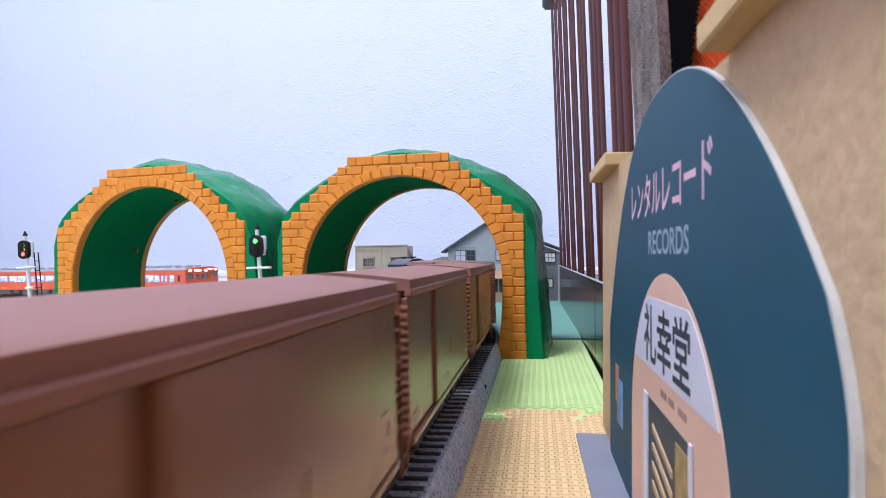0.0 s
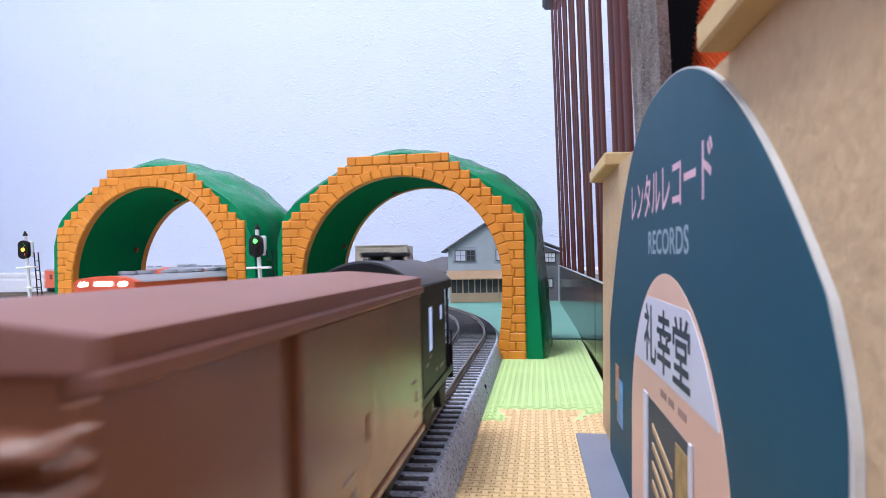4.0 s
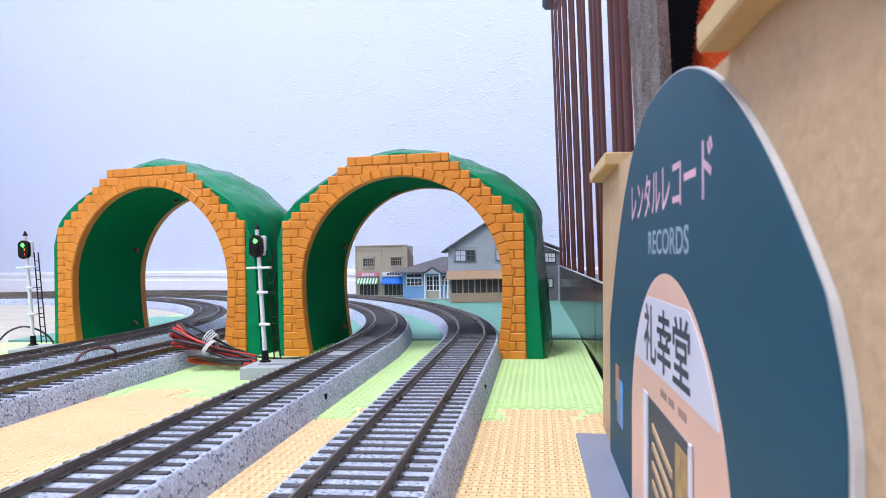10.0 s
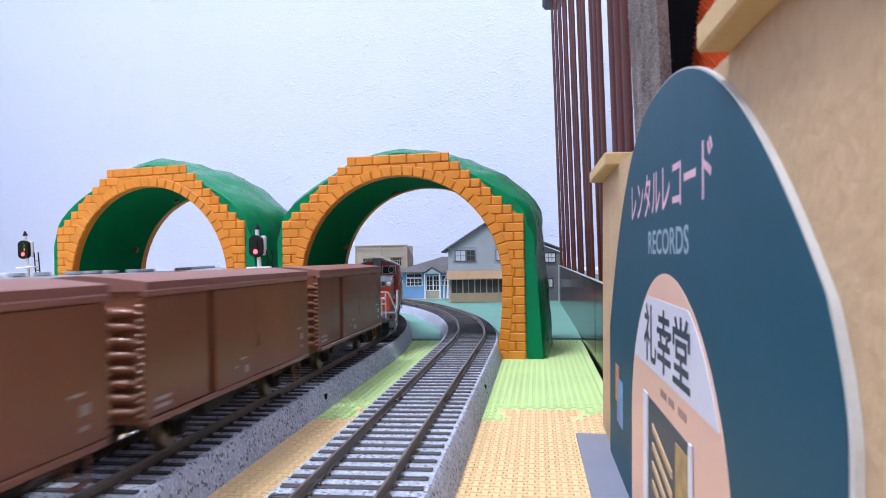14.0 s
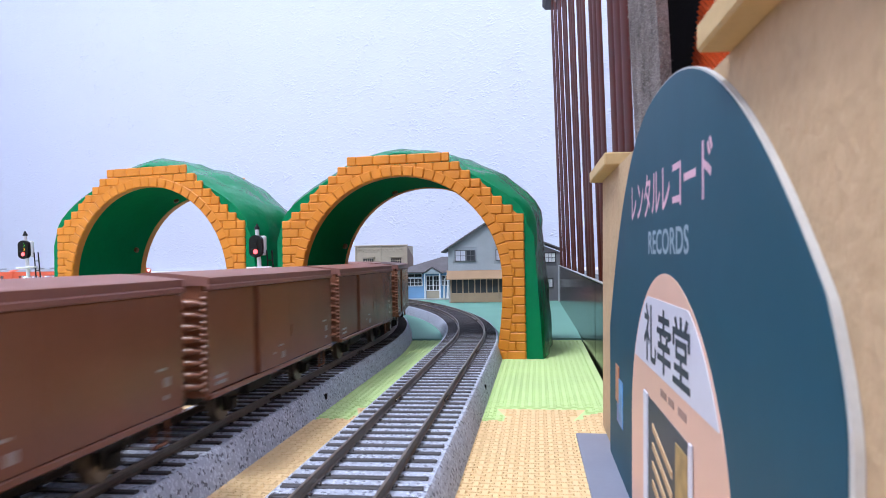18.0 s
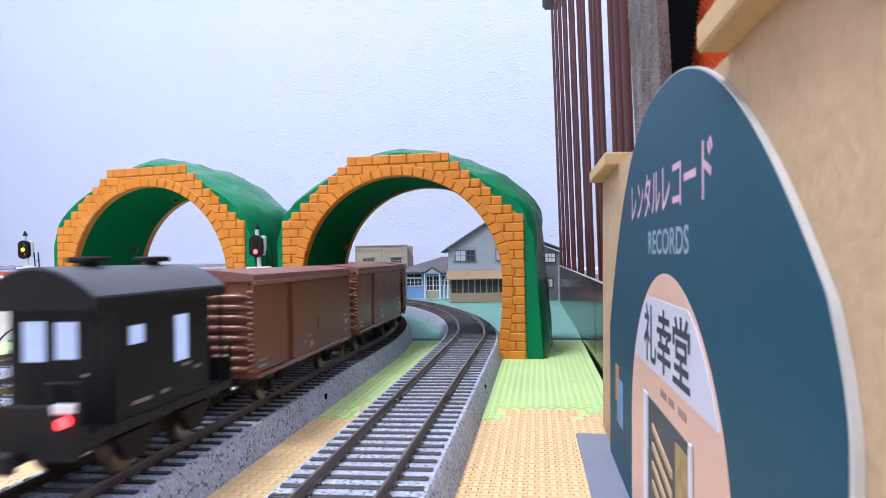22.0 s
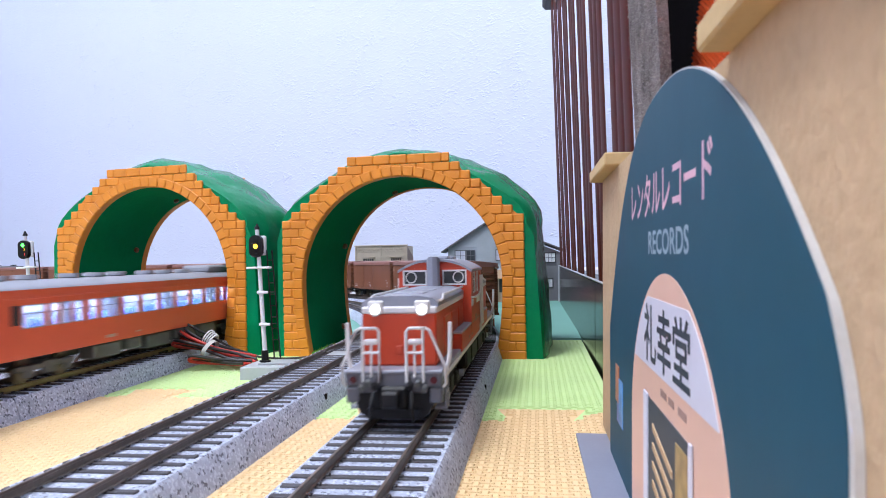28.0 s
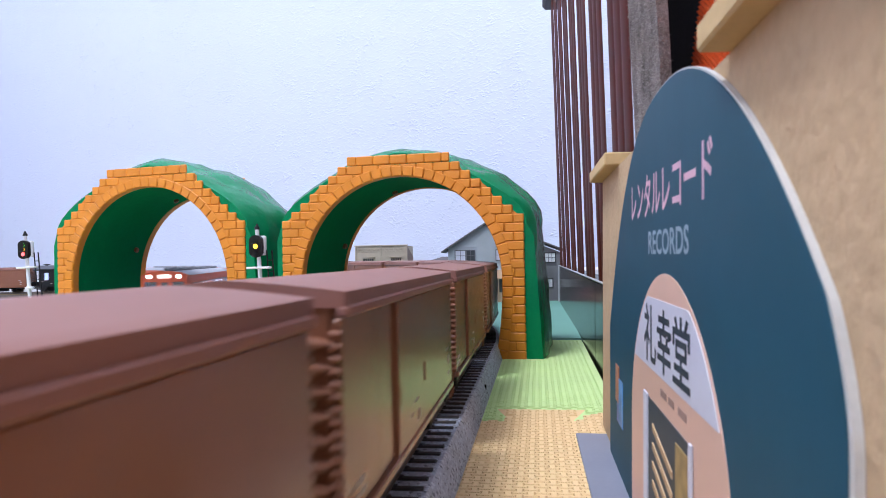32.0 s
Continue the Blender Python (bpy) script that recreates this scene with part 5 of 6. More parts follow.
def locomotive():
    home = new("diesel_locomotive")
    tagged(home, "red and grey model diesel locomotive with a middle cab", "locomotive", group="diesel locomotives")
    # deck
    bm = B()
    box(bm, -14.4, 14.4, -107, 107, 13.6, 15.6, 0.3)
    part("deck", bm, LOCO_GREY, home, "grey walkway deck")
    for s in (-1, 1):
        bm = B()
        box(bm, *sorted((s * 14.2, s * 14.9)), -100, 100, 13.0, 14.4, 0.2)
        part("deck_stripe", bm, LOCO_WHITE, home, "cream line along the deck edge")
        bm = B()
        box(bm, *sorted((s * 10.7, s * 14.9)), -60, 60, 14.5, 20.8, 0.3)
        part("side_box", bm, LOCO_RED, home)
        bm = B()
        box(bm, *sorted((s * 10.7, s * 15.0)), -60.4, 60.4, 20.8, 21.6, 0.2)
        part("side_step", bm, LOCO_GREY, home, "grey running board")
        for y in (s * 13.0, s * 20.5):
            bm = B()
            box(bm, *sorted((s * 14.7, s * 15.3)), y - 1.6, y + 1.6, 14.6, 17.6, 0.2)
            part("tread_plate", bm, LOCO_WHITE, home)
    bm = B()
    box(bm, -12, 12, -98, 98, 8.5, 13.6, 0.5)
    part("underframe", bm, UNDER, home)
    for s in (-1, 1):
        for a, b in ((-38, -14), (-8, 16), (20, 36)):
            bm = B()
            box(bm, *sorted((s * 10, s * 14)), a, b, 5, 12.2, 0.7)
            part("fuel_tank", bm, UNDER, home)
    for y, ax in ((-74, (-13, 13)), (0, (-9, 9)), (74, (-13, 13))):
        bogie(home, y, ax, 5.4)
    # hoods
    for s in (-1, 1):
        y0, y1 = sorted((s * 24, s * 98))
        bm = B()
        box(bm, -11.5, 11.5, y0, y1, 15.6, 31.2, 0.6)
        hood = part("hood", bm, LOCO_RED, home, "red engine hood")
        bm = B()
        box(bm, -11.7, 11.7, y0 - (0.2 if s < 0 else 0), y1 + (0.2 if s > 0 else 0), 30.8, 33.0, 0.5)
        part("hood_band", bm, LOCO_WHITE, hood, "white band round the hood")
        bm = B()
        a0, a1 = y0 - (0.4 if s < 0 else 0), y1 + (0.4 if s > 0 else 0)
        prism(bm, [(-11.8, 32.8), (11.8, 32.8), (11.8, 33.9), (10.2, 35.3), (6, 36.0), (-6, 36.0), (-10.2, 35.3), (-11.8, 33.9)], a0 + (1.4 if s < 0 else 0), a1 - (1.4 if s > 0 else 0), "y")
        top = part("hood_top", bm, LOCO_GREY, hood, "grey hood top", smooth=35)
        for k in (-1, 1):
            bm = B()
            way = [(k * 11.4, s * 25, 35.5), (k * 11.4, s * 82, 35.5), (k * 11.9, s * 86, 34.5), (k * 12.0, s * 92, 34.2), (k * 11.3, s * 93.5, 34.2)]
            for a, b in zip(way, way[1:]):
                rod(bm, a, b, 0.45, 6)
            part("handrail", bm, LOCO_WHITE, top, "white handrail")
        for y in (42, 62, 80):
            bm = B()
            box(bm, -5.5, 5.5, s * y - 6, s * y + 6, 35.6, 36.25, 0.2)
            part("hatch", bm, LOCO_GREY, top)
        for k in range(3):
            for side in (-1, 1):
                bm = B()
                yy = s * (34 + 20 * k)
                box(bm, *sorted((side * 11.3, side * 11.75)), yy - 8, yy + 8, 17.4, 28.6, 0.2)
                part("louvre_panel", bm, LOCO_RED, hood)
        # lamps at the hood end
        for x in (-7.2, 7.2):
            bm = B()
            box(bm, x - 2.4, x + 2.4, *sorted((s * 97.4, s * 98.5)), 30.8, 34.8, 0.5)
            rod(bm, (x, s * 98.0, 32.2), (x, s * 99.0, 32.2), 2.0, 16)
            lamp = part("lamp_ring", bm, LOCO_GREY if s < 0 else LOCO_WHITE, hood)
            bm = B()
            rod(bm, (x, s * 98.8, 32.2), (x, s * 99.3, 32.2), 1.3, 16)
            part("headlight", bm, LAMP_WHITE if s > 0 else DARK_GLASS, lamp)
        # end beam, railings, steps
        bm = B()
        box(bm, -14.2, 14.2, *sorted((s * 104, s * 107.4)), 11.0, 15.7, 0.5)
        box(bm, -14.2, -10.4, *sorted((s * 104, s * 107.4)), 6.6, 11.0, 0.5)
        box(bm, 10.4, 14.2, *sorted((s * 104, s * 107.4)), 6.6, 11.0, 0.5)
        for x in (-1, 1):
            box(bm, *sorted((x * 5.0, x * 10.0)), *sorted((s * 107, s * 108.0)), 9.6, 14.6, 0.4)
        part("end_beam", bm, BEAM_GREY, home, "dark grey buffer beam")
        bm = B()
        box(bm, -14.3, 14.3, *sorted((s * 103.6, s * 107.7)), 14.9, 15.9, 0.3)
        part("beam_cap", bm, LOCO_GREY, home, "pale grey edge of the deck")
        for x in (-1, 1):
            for u, z in ((5.2, 11.8), (7.4, 12.6), (9.3, 11.2)):
                bm = B()
                rod(bm, (x * u, s * 107.8, z), (x * u, s * 109.4, z - 0.5), 0.9, 8)
                rod(bm, (x * (u - 0.9), s * 109.0, z - 0.8), (x * (u + 0.9), s * 109.0, z + 0.6), 0.4, 6)
                part("air_cock", bm, UNDER_GREY if u > 6 else BLACK, home, smooth=50)
            bm = B()
            rod(bm, (x * 11.9, s * 107.3, 13.2), (x * 11.9, s * 108.2, 13.2), 1.0, 12)
            part("tail_lens", bm, TAIL_LENS, home, "dark red tail lens", smooth=50)
        for x in (-1, 1):
            bm = B()
            tube(bm, [(x * 4.0, s * 107.9, 12.6), (x * 4.0, s * 107.9, 26.6), (x * 4.8, s * 107.9, 27.6), (x * 9.8, s * 107.9, 27.6), (x * 10.9, s * 107.9, 26.9), (x * 15.2, s * 107.6, 17.0), (x * 15.3, s * 106.5, 12), (x * 14.4, s * 106.2, 11.2)], 0.5, 6)
            rod(bm, (x * 8.9, s * 107.9, 12.6), (x * 8.9, s * 107.9, 27.4), 0.45, 6)
            rod(bm, (x * 6.4, s * 107.9, 14), (x * 6.4, s * 107.9, 23), 0.38, 6)
            rod(bm, (x * 4.0, s * 107.9, 20.8), (x * 8.9, s * 107.9, 20.8), 0.45, 6)
            box(bm, *sorted((x * 4.6, x * 8.5)), s * 107.9 - 0.9, s * 107.9 + 0.5, 23.0, 24.6, 0.3)
            part("end_railing", bm, LOCO_WHITE, home, "white end railing", smooth=50)
            bm = B()
            tube(bm, [(x * 14.6, s * 100, 15), (x * 15.4, s * 99.6, 18.0), (x * 15.6, s * 99.4, 20.0), (x * 15.8, s * 99.0, 28.5)], 0.7, 8)
            part("step_rail", bm, LOCO_WHITE, home, "white step railing", smooth=50)
            bm = B()
            for z in (3.6, 8.0):
                box(bm, *sorted((x * 11.0, x * 14.6)), s * 98 - 3, s * 98 + 3, z, z + 0.9, 0.2)
            box(bm, *sorted((x * 14.0, x * 14.6)), s * 98 - 3, s * 98 - 2.4, 3.6, 13)
            box(bm, *sorted((x * 14.0, x * 14.6)), s * 98 + 2.4, s * 98 + 3, 3.6, 13)
            part("cab_step", bm, LOCO_GREY, home)
            bm = B()
            tube(bm, spline([(x * 5.5, s * 109, 10), (x * 6.0, s * 111.5, 6), (x * 6.3, s * 111.0, 2.4)], 5), 0.55, 6)
            part("brake_hose", bm, BLACK, home, smooth=50)
        coupler(home, s * 107.5, s, 8.6)
        bm = B()
        prism(bm, [(-7.5, 2.0), (7.5, 2.0), (10.2, 3.6), (11.5, 7.0), (11.5, 10.9), (-11.5, 10.9), (-11.5, 7.0), (-10.2, 3.6)], *sorted((s * 103.0, s * 106.8)), "y")
        prism(bm, [(-6.0, 2.4), (6.0, 2.4), (8.0, 5.2), (-8.0, 5.2)], *sorted((s * 106.6, s * 108.0)), "y")
        box(bm, -4.0, 4.0, *sorted((s * 106, s * 108.4)), 5.0, 11.4, 0.8)
        part("coupler_pocket", bm, BLACK, home)
        # exhaust stack before the cab
        bm = B()
        rod(bm, (0, s * 28.0, 33), (0, s * 28.0, 46.8), 2.8, 8, 2.7)
        rod(bm, (0, s * 28.0, 46.8), (0, s * 28.0, 47.4), 2.0, 12)
        part("exhaust_pipe", bm, LOCO_GREY, home, "grey exhaust pipe", smooth=40)
    # cab with real window openings
    hw, hl = 15.0, 24.5
    side_wins = [(-17.0, -7.2), (-0.8, 6.4)]
    cab = None
    for s in (-1, 1):
        w = side_wall(home if cab is None else cab, s, hw, -hl, hl, 15.2, 42.5, [(s * b, s * a) if s < 0 else (a, b) for a, b in side_wins], 32.5, 41.0, LOCO_RED, 1.2, "cab" if cab is None else "cab_side")
        cab = cab or w
        pane_row(cab, s, [(s * b, s * a) if s < 0 else (a, b) for a, b in side_wins], hw, 32.5, 41.0, LOCO_WHITE)
        bm = B()
        x = sorted((s * (hw - 0.2), s * (hw + 0.25)))
        box(bm, *x, *sorted((s * -hl, s * (-hl + 7.5))), 27.8, 30.4)
        part("cab_band", bm, LOCO_WHITE, cab, "short white band at the cab's corner")
        bm = B()
        box(bm, *x, *sorted((s * -3.0, s * hl)), 27.8, 30.4)
        part("cab_band", bm, LOCO_WHITE, cab, "white band on the cab side")
        bm = B()
        tube(bm, spline([(s * hw, -hl * s, 31.3), (s * (hw + 0.7), -14 * s, 30.9), (s * (hw + 0.7), -2 * s, 31.0), (s * (hw + 0.7), 8 * s, 31.5), (s * hw, 10 * s, 32.0)], 6), 0.42, 6)
        part("hand_rail", bm, LOCO_WHITE, cab, "white handrail under the cab windows", smooth=60)
        for yy in (13, 20.5):
            bm = B()
            rod(bm, (s * (hw + 0.7), yy * s, 17), (s * (hw + 0.7), yy * s, 39), 0.55, 6)
            part("door_rail", bm, LOCO_WHITE, cab)
        bm = B()
        box(bm, *x, *sorted((s * 14.2, s * 19.6)), 16, 40.5, 0.2)
        part("cab_door", bm, LOCO_RED, cab)
        bm = B()
        box(bm, *sorted((s * (hw + 0.1), s * (hw + 0.4))), *sorted((s * 15.4, s * 18.4)), 32, 39, 0.1)
        part("door_window", bm, DARK_GLASS, cab)
        # end walls of the cab
        bm = B()
        ya = sorted((s * (hl - 1.2), s * hl))
        wall_with_holes(bm, -hw + 1.2, hw - 1.2, 15.2, 43.0, [(-13.2, -3.2, 36.2, 42.2), (3.2, 13.2, 36.2, 42.2)], *ya, "y")
        end = part("cab_end", bm, LOCO_RED, cab)
        bm = B()
        prism(bm, [(-hw + 1.2, 43.02), (hw - 1.2, 43.0), (9, 44.9), (0, 45.5), (-9, 44.9)], *ya, "y")
        part("cab_gable", bm, LOCO_RED, end)
        for x in (-1, 1):
            bm = B()
            box(bm, *sorted((x * 3.2, x * 13.2)), s * (hl - 0.9) - 0.1, s * (hl - 0.9) + 0.1, 36.2, 42.2)
            part("windscreen", bm, DARK_GLASS, end)
            bm = B()
            t = 0.6
            yb = sorted((s * (hl - 0.3), s * (hl + 0.5)))
            xx = sorted((x * 3.2, x * 13.2))
            box(bm, xx[0], xx[1], *yb, 36.2, 36.2 + t)
            box(bm, xx[0], xx[1], *yb, 42.2 - t, 42.2)
            box(bm, xx[0], xx[0] + t, *yb, 36.2 + t, 42.2 - t)
            box(bm, xx[1] - t, xx[1], *yb, 36.2 + t, 42.2 - t)
            part("windscreen_frame", bm, LOCO_WHITE, end, "white windscreen frame")
            bm = B()
            tube(bm, [(x * 9.8 + 2.1 * math.cos(math.pi * k / 10), s * (hl + 0.1), 39.3 + 2.1 * math.sin(math.pi * k / 10)) for k in range(21)], 0.24, 6)
            part("spin_window", bm, LOCO_WHITE, end)
    arch = [(hw * (-1 + 2 * i / 14) * 1.02, 42.2 + 4.3 * (1 - abs(-1 + 2 * i / 14) ** 2.4)) for i in range(15)]
    roof = [(-hw - 0.4, 41.3)] + arch + [(hw + 0.4, 41.3)] + [(x * 0.985, z - 0.9) for x, z in reversed(arch)]
    bm = B()
    prism(bm, roof, -hl - 0.6, hl + 0.6, "y")
    rf = part("cab_roof", bm, LOCO_GREY, cab, "grey rounded cab roof", smooth=35)
    for y in (-13, 8):
        bm = B()
        box(bm, -4, 4, y - 5, y + 5, 46.0, 47.6, 0.5)
        part("roof_vent", bm, LOCO_GREY, rf)
    bm = B()
    box(bm, -12, 12, -16, 16, 24, 35, 1)
    part("cab_desk", bm, UNDER_GREY, cab)
    for s in (-1, 1):
        bm = B()
        box(bm, *sorted((s * (hw + 0.02), s * (hw + 0.2))), *sorted((s * -9.0, s * -4.5)), 20.6, 23.4, 0.05)
        part("number_bar", bm, MARK, cab, "faded bar plate")
        bm = B()
        box(bm, -1.0, 1.0, *sorted((s * 97.8, s * 98.35)), 19.0, 21.6, 0.15)
        part("end_plate", bm, LOCO_RED, home, "small red plate on the hood end")
        for y in (-34, -24):
            bm = B()
            box(bm, *sorted((s * 14.7, s * 15.05)), s * y - 1.6, s * y + 1.6, 16.6, 17.4)
            part("marking", bm, MARK, home)
        for k in range(5):
            bm = B()
            rod(bm, (s * 11.6, -84 + 42 * k, 4.6), (s * 13.2, -84 + 42 * k, 4.6), 1.3, 10)
            part("axle_cap", bm, BASE_GREY, home)
    for ob in home.children:
        if not ob.name.startswith("bogie"):
            ob.location.z -= 0.0009
    return home


MARK_PALE = mat("railcar_marking", (0.62, 0.40, 0.34), 0.6)


def railcar(front_lit, rear_lit=False):
    home = new("railcar")
    tagged(home, "vermilion model diesel railcar with grey roof and lit windows", "railcar", group="railcars")
    hw, hl = 15.2, 132.5
    from_front = [(21, 34.5), (37, 43), (44.4, 50.8), (52.6, 59.4), (63, 69.6)] + [(72.8 + 17.8 * k, 87.6 + 17.8 * k) for k in range(7)] + [(199, 205.5), (209, 215.5), (222, 235)]
    wins = sorted((hl - b, hl - a) for a, b in from_front)
    for s in (-1, 1):
        side = side_wall(home, s, hw, -hl + 0.6, hl - 0.6, 11.0, 38.6, wins, 22.8, 32.3, CAR_RED)
        pane_row(side, s, wins, hw, 22.8, 32.3, CAR_GREY)
        side_wall(side, s, hw - 1.25, -hl + 2, hl - 2, 12.3, 37.4, wins, 22.8, 32.3, INSIDE, 0.3, "lining")
        for y in (-115.5, 115.5):
            bm = B()
            box(bm, *sorted((s * (hw - 0.1), s * (hw + 0.18))), y - 3.6, y + 3.6, 12.6, 36, 0.1)
            d = part("door", bm, CAR_RED, side)
            bm = B()
            box(bm, *sorted((s * (hw + 0.1), s * (hw + 0.28))), y - 2.6, y + 2.6, 24.5, 32.3)
            part("door_window", bm, DARK_GLASS, d)
        for a, b, z0, z1 in ((108, 116, 13.2, 14.6), (86, 90, 13.4, 14.2), (-112, -104, 13.2, 14.4)):
            bm = B()
            box(bm, *sorted((s * (hw - 0.1), s * (hw + 0.08))), hl - 132.5 + a - 60 if a > 0 else a, hl - 132.5 + b - 60 if a > 0 else b, z0, z1)
            part("marking", bm, MARK_PALE, side, "faded white lettering bar")
        bm = B()
        box(bm, *sorted((s * (hw - 0.1), s * (hw + 0.35))), -hl + 3, hl - 3, 34.6, 35.2, 0.1)
        part("rain_strip", bm, CAR_RED, side)
        # curtains drawn at some windows
        for k, (a, b) in enumerate(wins):
            if k % 3 == 0:
                bm = B()
                box(bm, *sorted((s * (hw - 2.2), s * (hw - 1.9))), a, a + (b - a) * 0.45, 22.8, 32.3)
                part("curtain", bm, INSIDE, side)
    bm = B()
    box(bm, -hw + 0.3, hw - 0.3, -hl + 2, hl - 2, 11.0, 12.2)
    part("floor_pan", bm, UNDER, home)
    bm = B()
    box(bm, -hw + 1.4, hw - 1.4, -hl + 4, hl - 4, 37.6, 38.2)
    part("ceiling_panel", bm, INSIDE, home)
    bm = B()
    box(bm, -2.4, 2.4, -hl + 15, hl - 15, 36.6, 37.4)
    part("light_panel", bm, LIGHT_STRIP, home, "glowing interior light strip")
    bm = B()
    box(bm, -0.4, 0.4, -hl + 13.2, hl - 13.2, 12.3, 36.0)
    part("aisle_screen", bm, INSIDE, home)
    # grey panels added behind both cabs to keep interior light off the windscreens
    for s in (-1, 1):
        bm = B()
        box(bm, -hw + 1.3, hw - 1.3, *sorted((s * (hl - 13.0), s * (hl - 12.4))), 12.3, 37.4)
        part("bulkhead", bm, UNDER_GREY, home, "grey panel added to block interior light from the cab")
    for k in range(13):
        y = -96 + 15.6 * k
        for s in (-1, 1):
            bm = B()
            box(bm, *sorted((s * 3.5, s * 12.8)), y - 1.4, y + 1.4, 12.3, 25.4, 0.6)
            box(bm, *sorted((s * 3.5, s * 12.8)), y - 5, y + 5, 12.3, 18, 0.6)
            part("seat", bm, SEAT_BLUE, home, "blue seat")
    roof = [(-hw - 0.3, 38.4)] + [(hw * (-1 + 2 * i / 16), 38.8 + 3.0 * (1 - abs(-1 + 2 * i / 16) ** 2.6)) for i in range(17)] + [(hw + 0.3, 38.4)]
    bm = B()
    prism(bm, roof, -hl + 7, hl - 7, "y")
    rf = part("roof", bm, CAR_GREY, home, "grey roof", smooth=30)
    for y, kind in ((107, 1), (89, 1), (60, 1), (40, 1), (22, 1), (-6, 1), (-26, 1), (-48, 1), (-83, 2 if front_lit else 1), (-108, 1)):
        bm = B()
        if kind == 1:
            rod(bm, (0, y, 41.4), (0, y, 42.4), 4.2, 18)
            rod(bm, (0, y, 42.4), (0, y, 44.0), 4.9, 18, 4.5)
        else:
            box(bm, -8.5, 8.5, y - 16.5, y + 16.5, 40.8, 46.0, 1.4)
        part("roof_ventilator", bm, CAR_GREY, rf, smooth=40)
    for s, lit in ((1, front_lit), (-1, rear_lit)):
        ya = sorted((s * (hl - 1.6), s * hl))
        bm = B()
        # face with window openings
        wall_with_holes(bm, -hw + 0.5, hw - 0.5, 10.0, 34.2, [(-13.2, -5.0, 27.4, 34.0), (-2.4, 2.4, 26.0, 33.6), (5.0, 13.2, 27.4, 34.0)], *ya, "y")
        face = part("cab_front", bm, CAR_RED, home, "vermilion cab front")
        bm = B()
        prism(bm, [(-hw + 0.5, 34.2), (hw - 0.5, 34.2), (hw - 0.5, 38.8), (11.5, 40.9), (0, 41.9), (-11.5, 40.9), (-hw + 0.5, 38.8)], *ya, "y")
        part("cab_brow", bm, CAR_RED, face)
        bm = B()
        prism(bm, [(-hw - 0.1, 38.4)] + [(hw * (-1 + 2 * i / 12), 38.8 + 3.1 * (1 - abs(-1 + 2 * i / 12) ** 2.6)) for i in range(13)] + [(hw + 0.1, 38.4)], *sorted((s * (hl - 7), s * (hl - 0.6))), "y")
        part("roof_end", bm, CAR_RED, face, smooth=30)
        for a, b in ((-13.2, -5.0), (-2.4, 2.4), (5.0, 13.2)):
            bm = B()
            box(bm, a, b, s * (hl - 1.0) - 0.1, s * (hl - 1.0) + 0.1, 26, 34)
            part("windscreen", bm, GLASS, face)
        bm = B()
        rod(bm, (-3.6, s * (hl + 0.1), 12), (-3.6, s * (hl + 0.1), 34), 0.3, 5)
        rod(bm, (3.6, s * (hl + 0.1), 12), (3.6, s * (hl + 0.1), 34), 0.3, 5)
        part("gangway_door", bm, CAR_RED, face)
        for x in (-9.6, 9.6):
            for z0, z1, w in ((12.0, 14.6, 2.6), (16.4, 19.0, 2.0), (21.0, 22.0, 3.0)):
                bm = B()
                box(bm, x - w, x + w, *sorted((s * (hl - 0.2), s * (hl + 0.9))), z0, z1, 0.3)
                part("jumper_box", bm, CAR_RED, face)
        bm = B()
        box(bm, -3.2, 3.2, *sorted((s * (hl - 0.2), s * (hl + 1.6))), 10.4, 12.6, 0.4)
        part("gangway_step", bm, CAR_RED, face)
        for x in (-1, 1):
            bm = B()
            rod(bm, (x * 14.0, s * (hl + 0.5), 16), (x * 14.0, s * (hl + 0.5), 25), 0.3, 6)
            part("grab_rail", bm, CAR_RED, face)
        bm = B()
        box(bm, -4.0, 4.0, *sorted((s * (hl - 0.3), s * (hl + 0.5))), 36.7, 39.3, 0.3)
        part("roll_sign", bm, SIGN_WHITE if lit else INSIDE, face, "lit destination blind" if lit else "")
        for x in (-9.8, 9.8):
            bm = B()
            rod(bm, (x, s * (hl - 0.6), 37.9), (x, s * (hl + 0.7), 37.9), 2.0, 16)
            lamp = part("lamp_bezel", bm, CAR_RED, face)
            bm = B()
            rod(bm, (x, s * (hl + 0.6), 37.9), (x, s * (hl + 1.0), 37.9), 1.4, 16)
            part("headlight", bm, LAMP_WHITE if lit else DARK_GLASS, lamp)
        bm = B()
        box(bm, -13, 13, *sorted((s * (hl - 5), s * (hl - 1.4))), 3.4, 10.9, 0.8)
        part("skirt", bm, UNDER_GREY, home, "grey snow skirt")
        coupler(home, s * (hl - 1), s)
    for y in (-92, 92):
        bogie(home, y, (-12, 12), 5.2, UNDER_GREY)
    for s in (-1, 1):
        for a, b, z in ((-62, -40, 3.5), (-36, -12, 4.5), (-6, 18, 3.2), (24, 36, 5), (42, 64, 4.0)):
            bm = B()
            box(bm, *sorted((s * 6, s * 14.6)), a, b, z, 11.0, 0.8)
            part("underfloor_box", bm, UNDER_GREY, home)
    return home


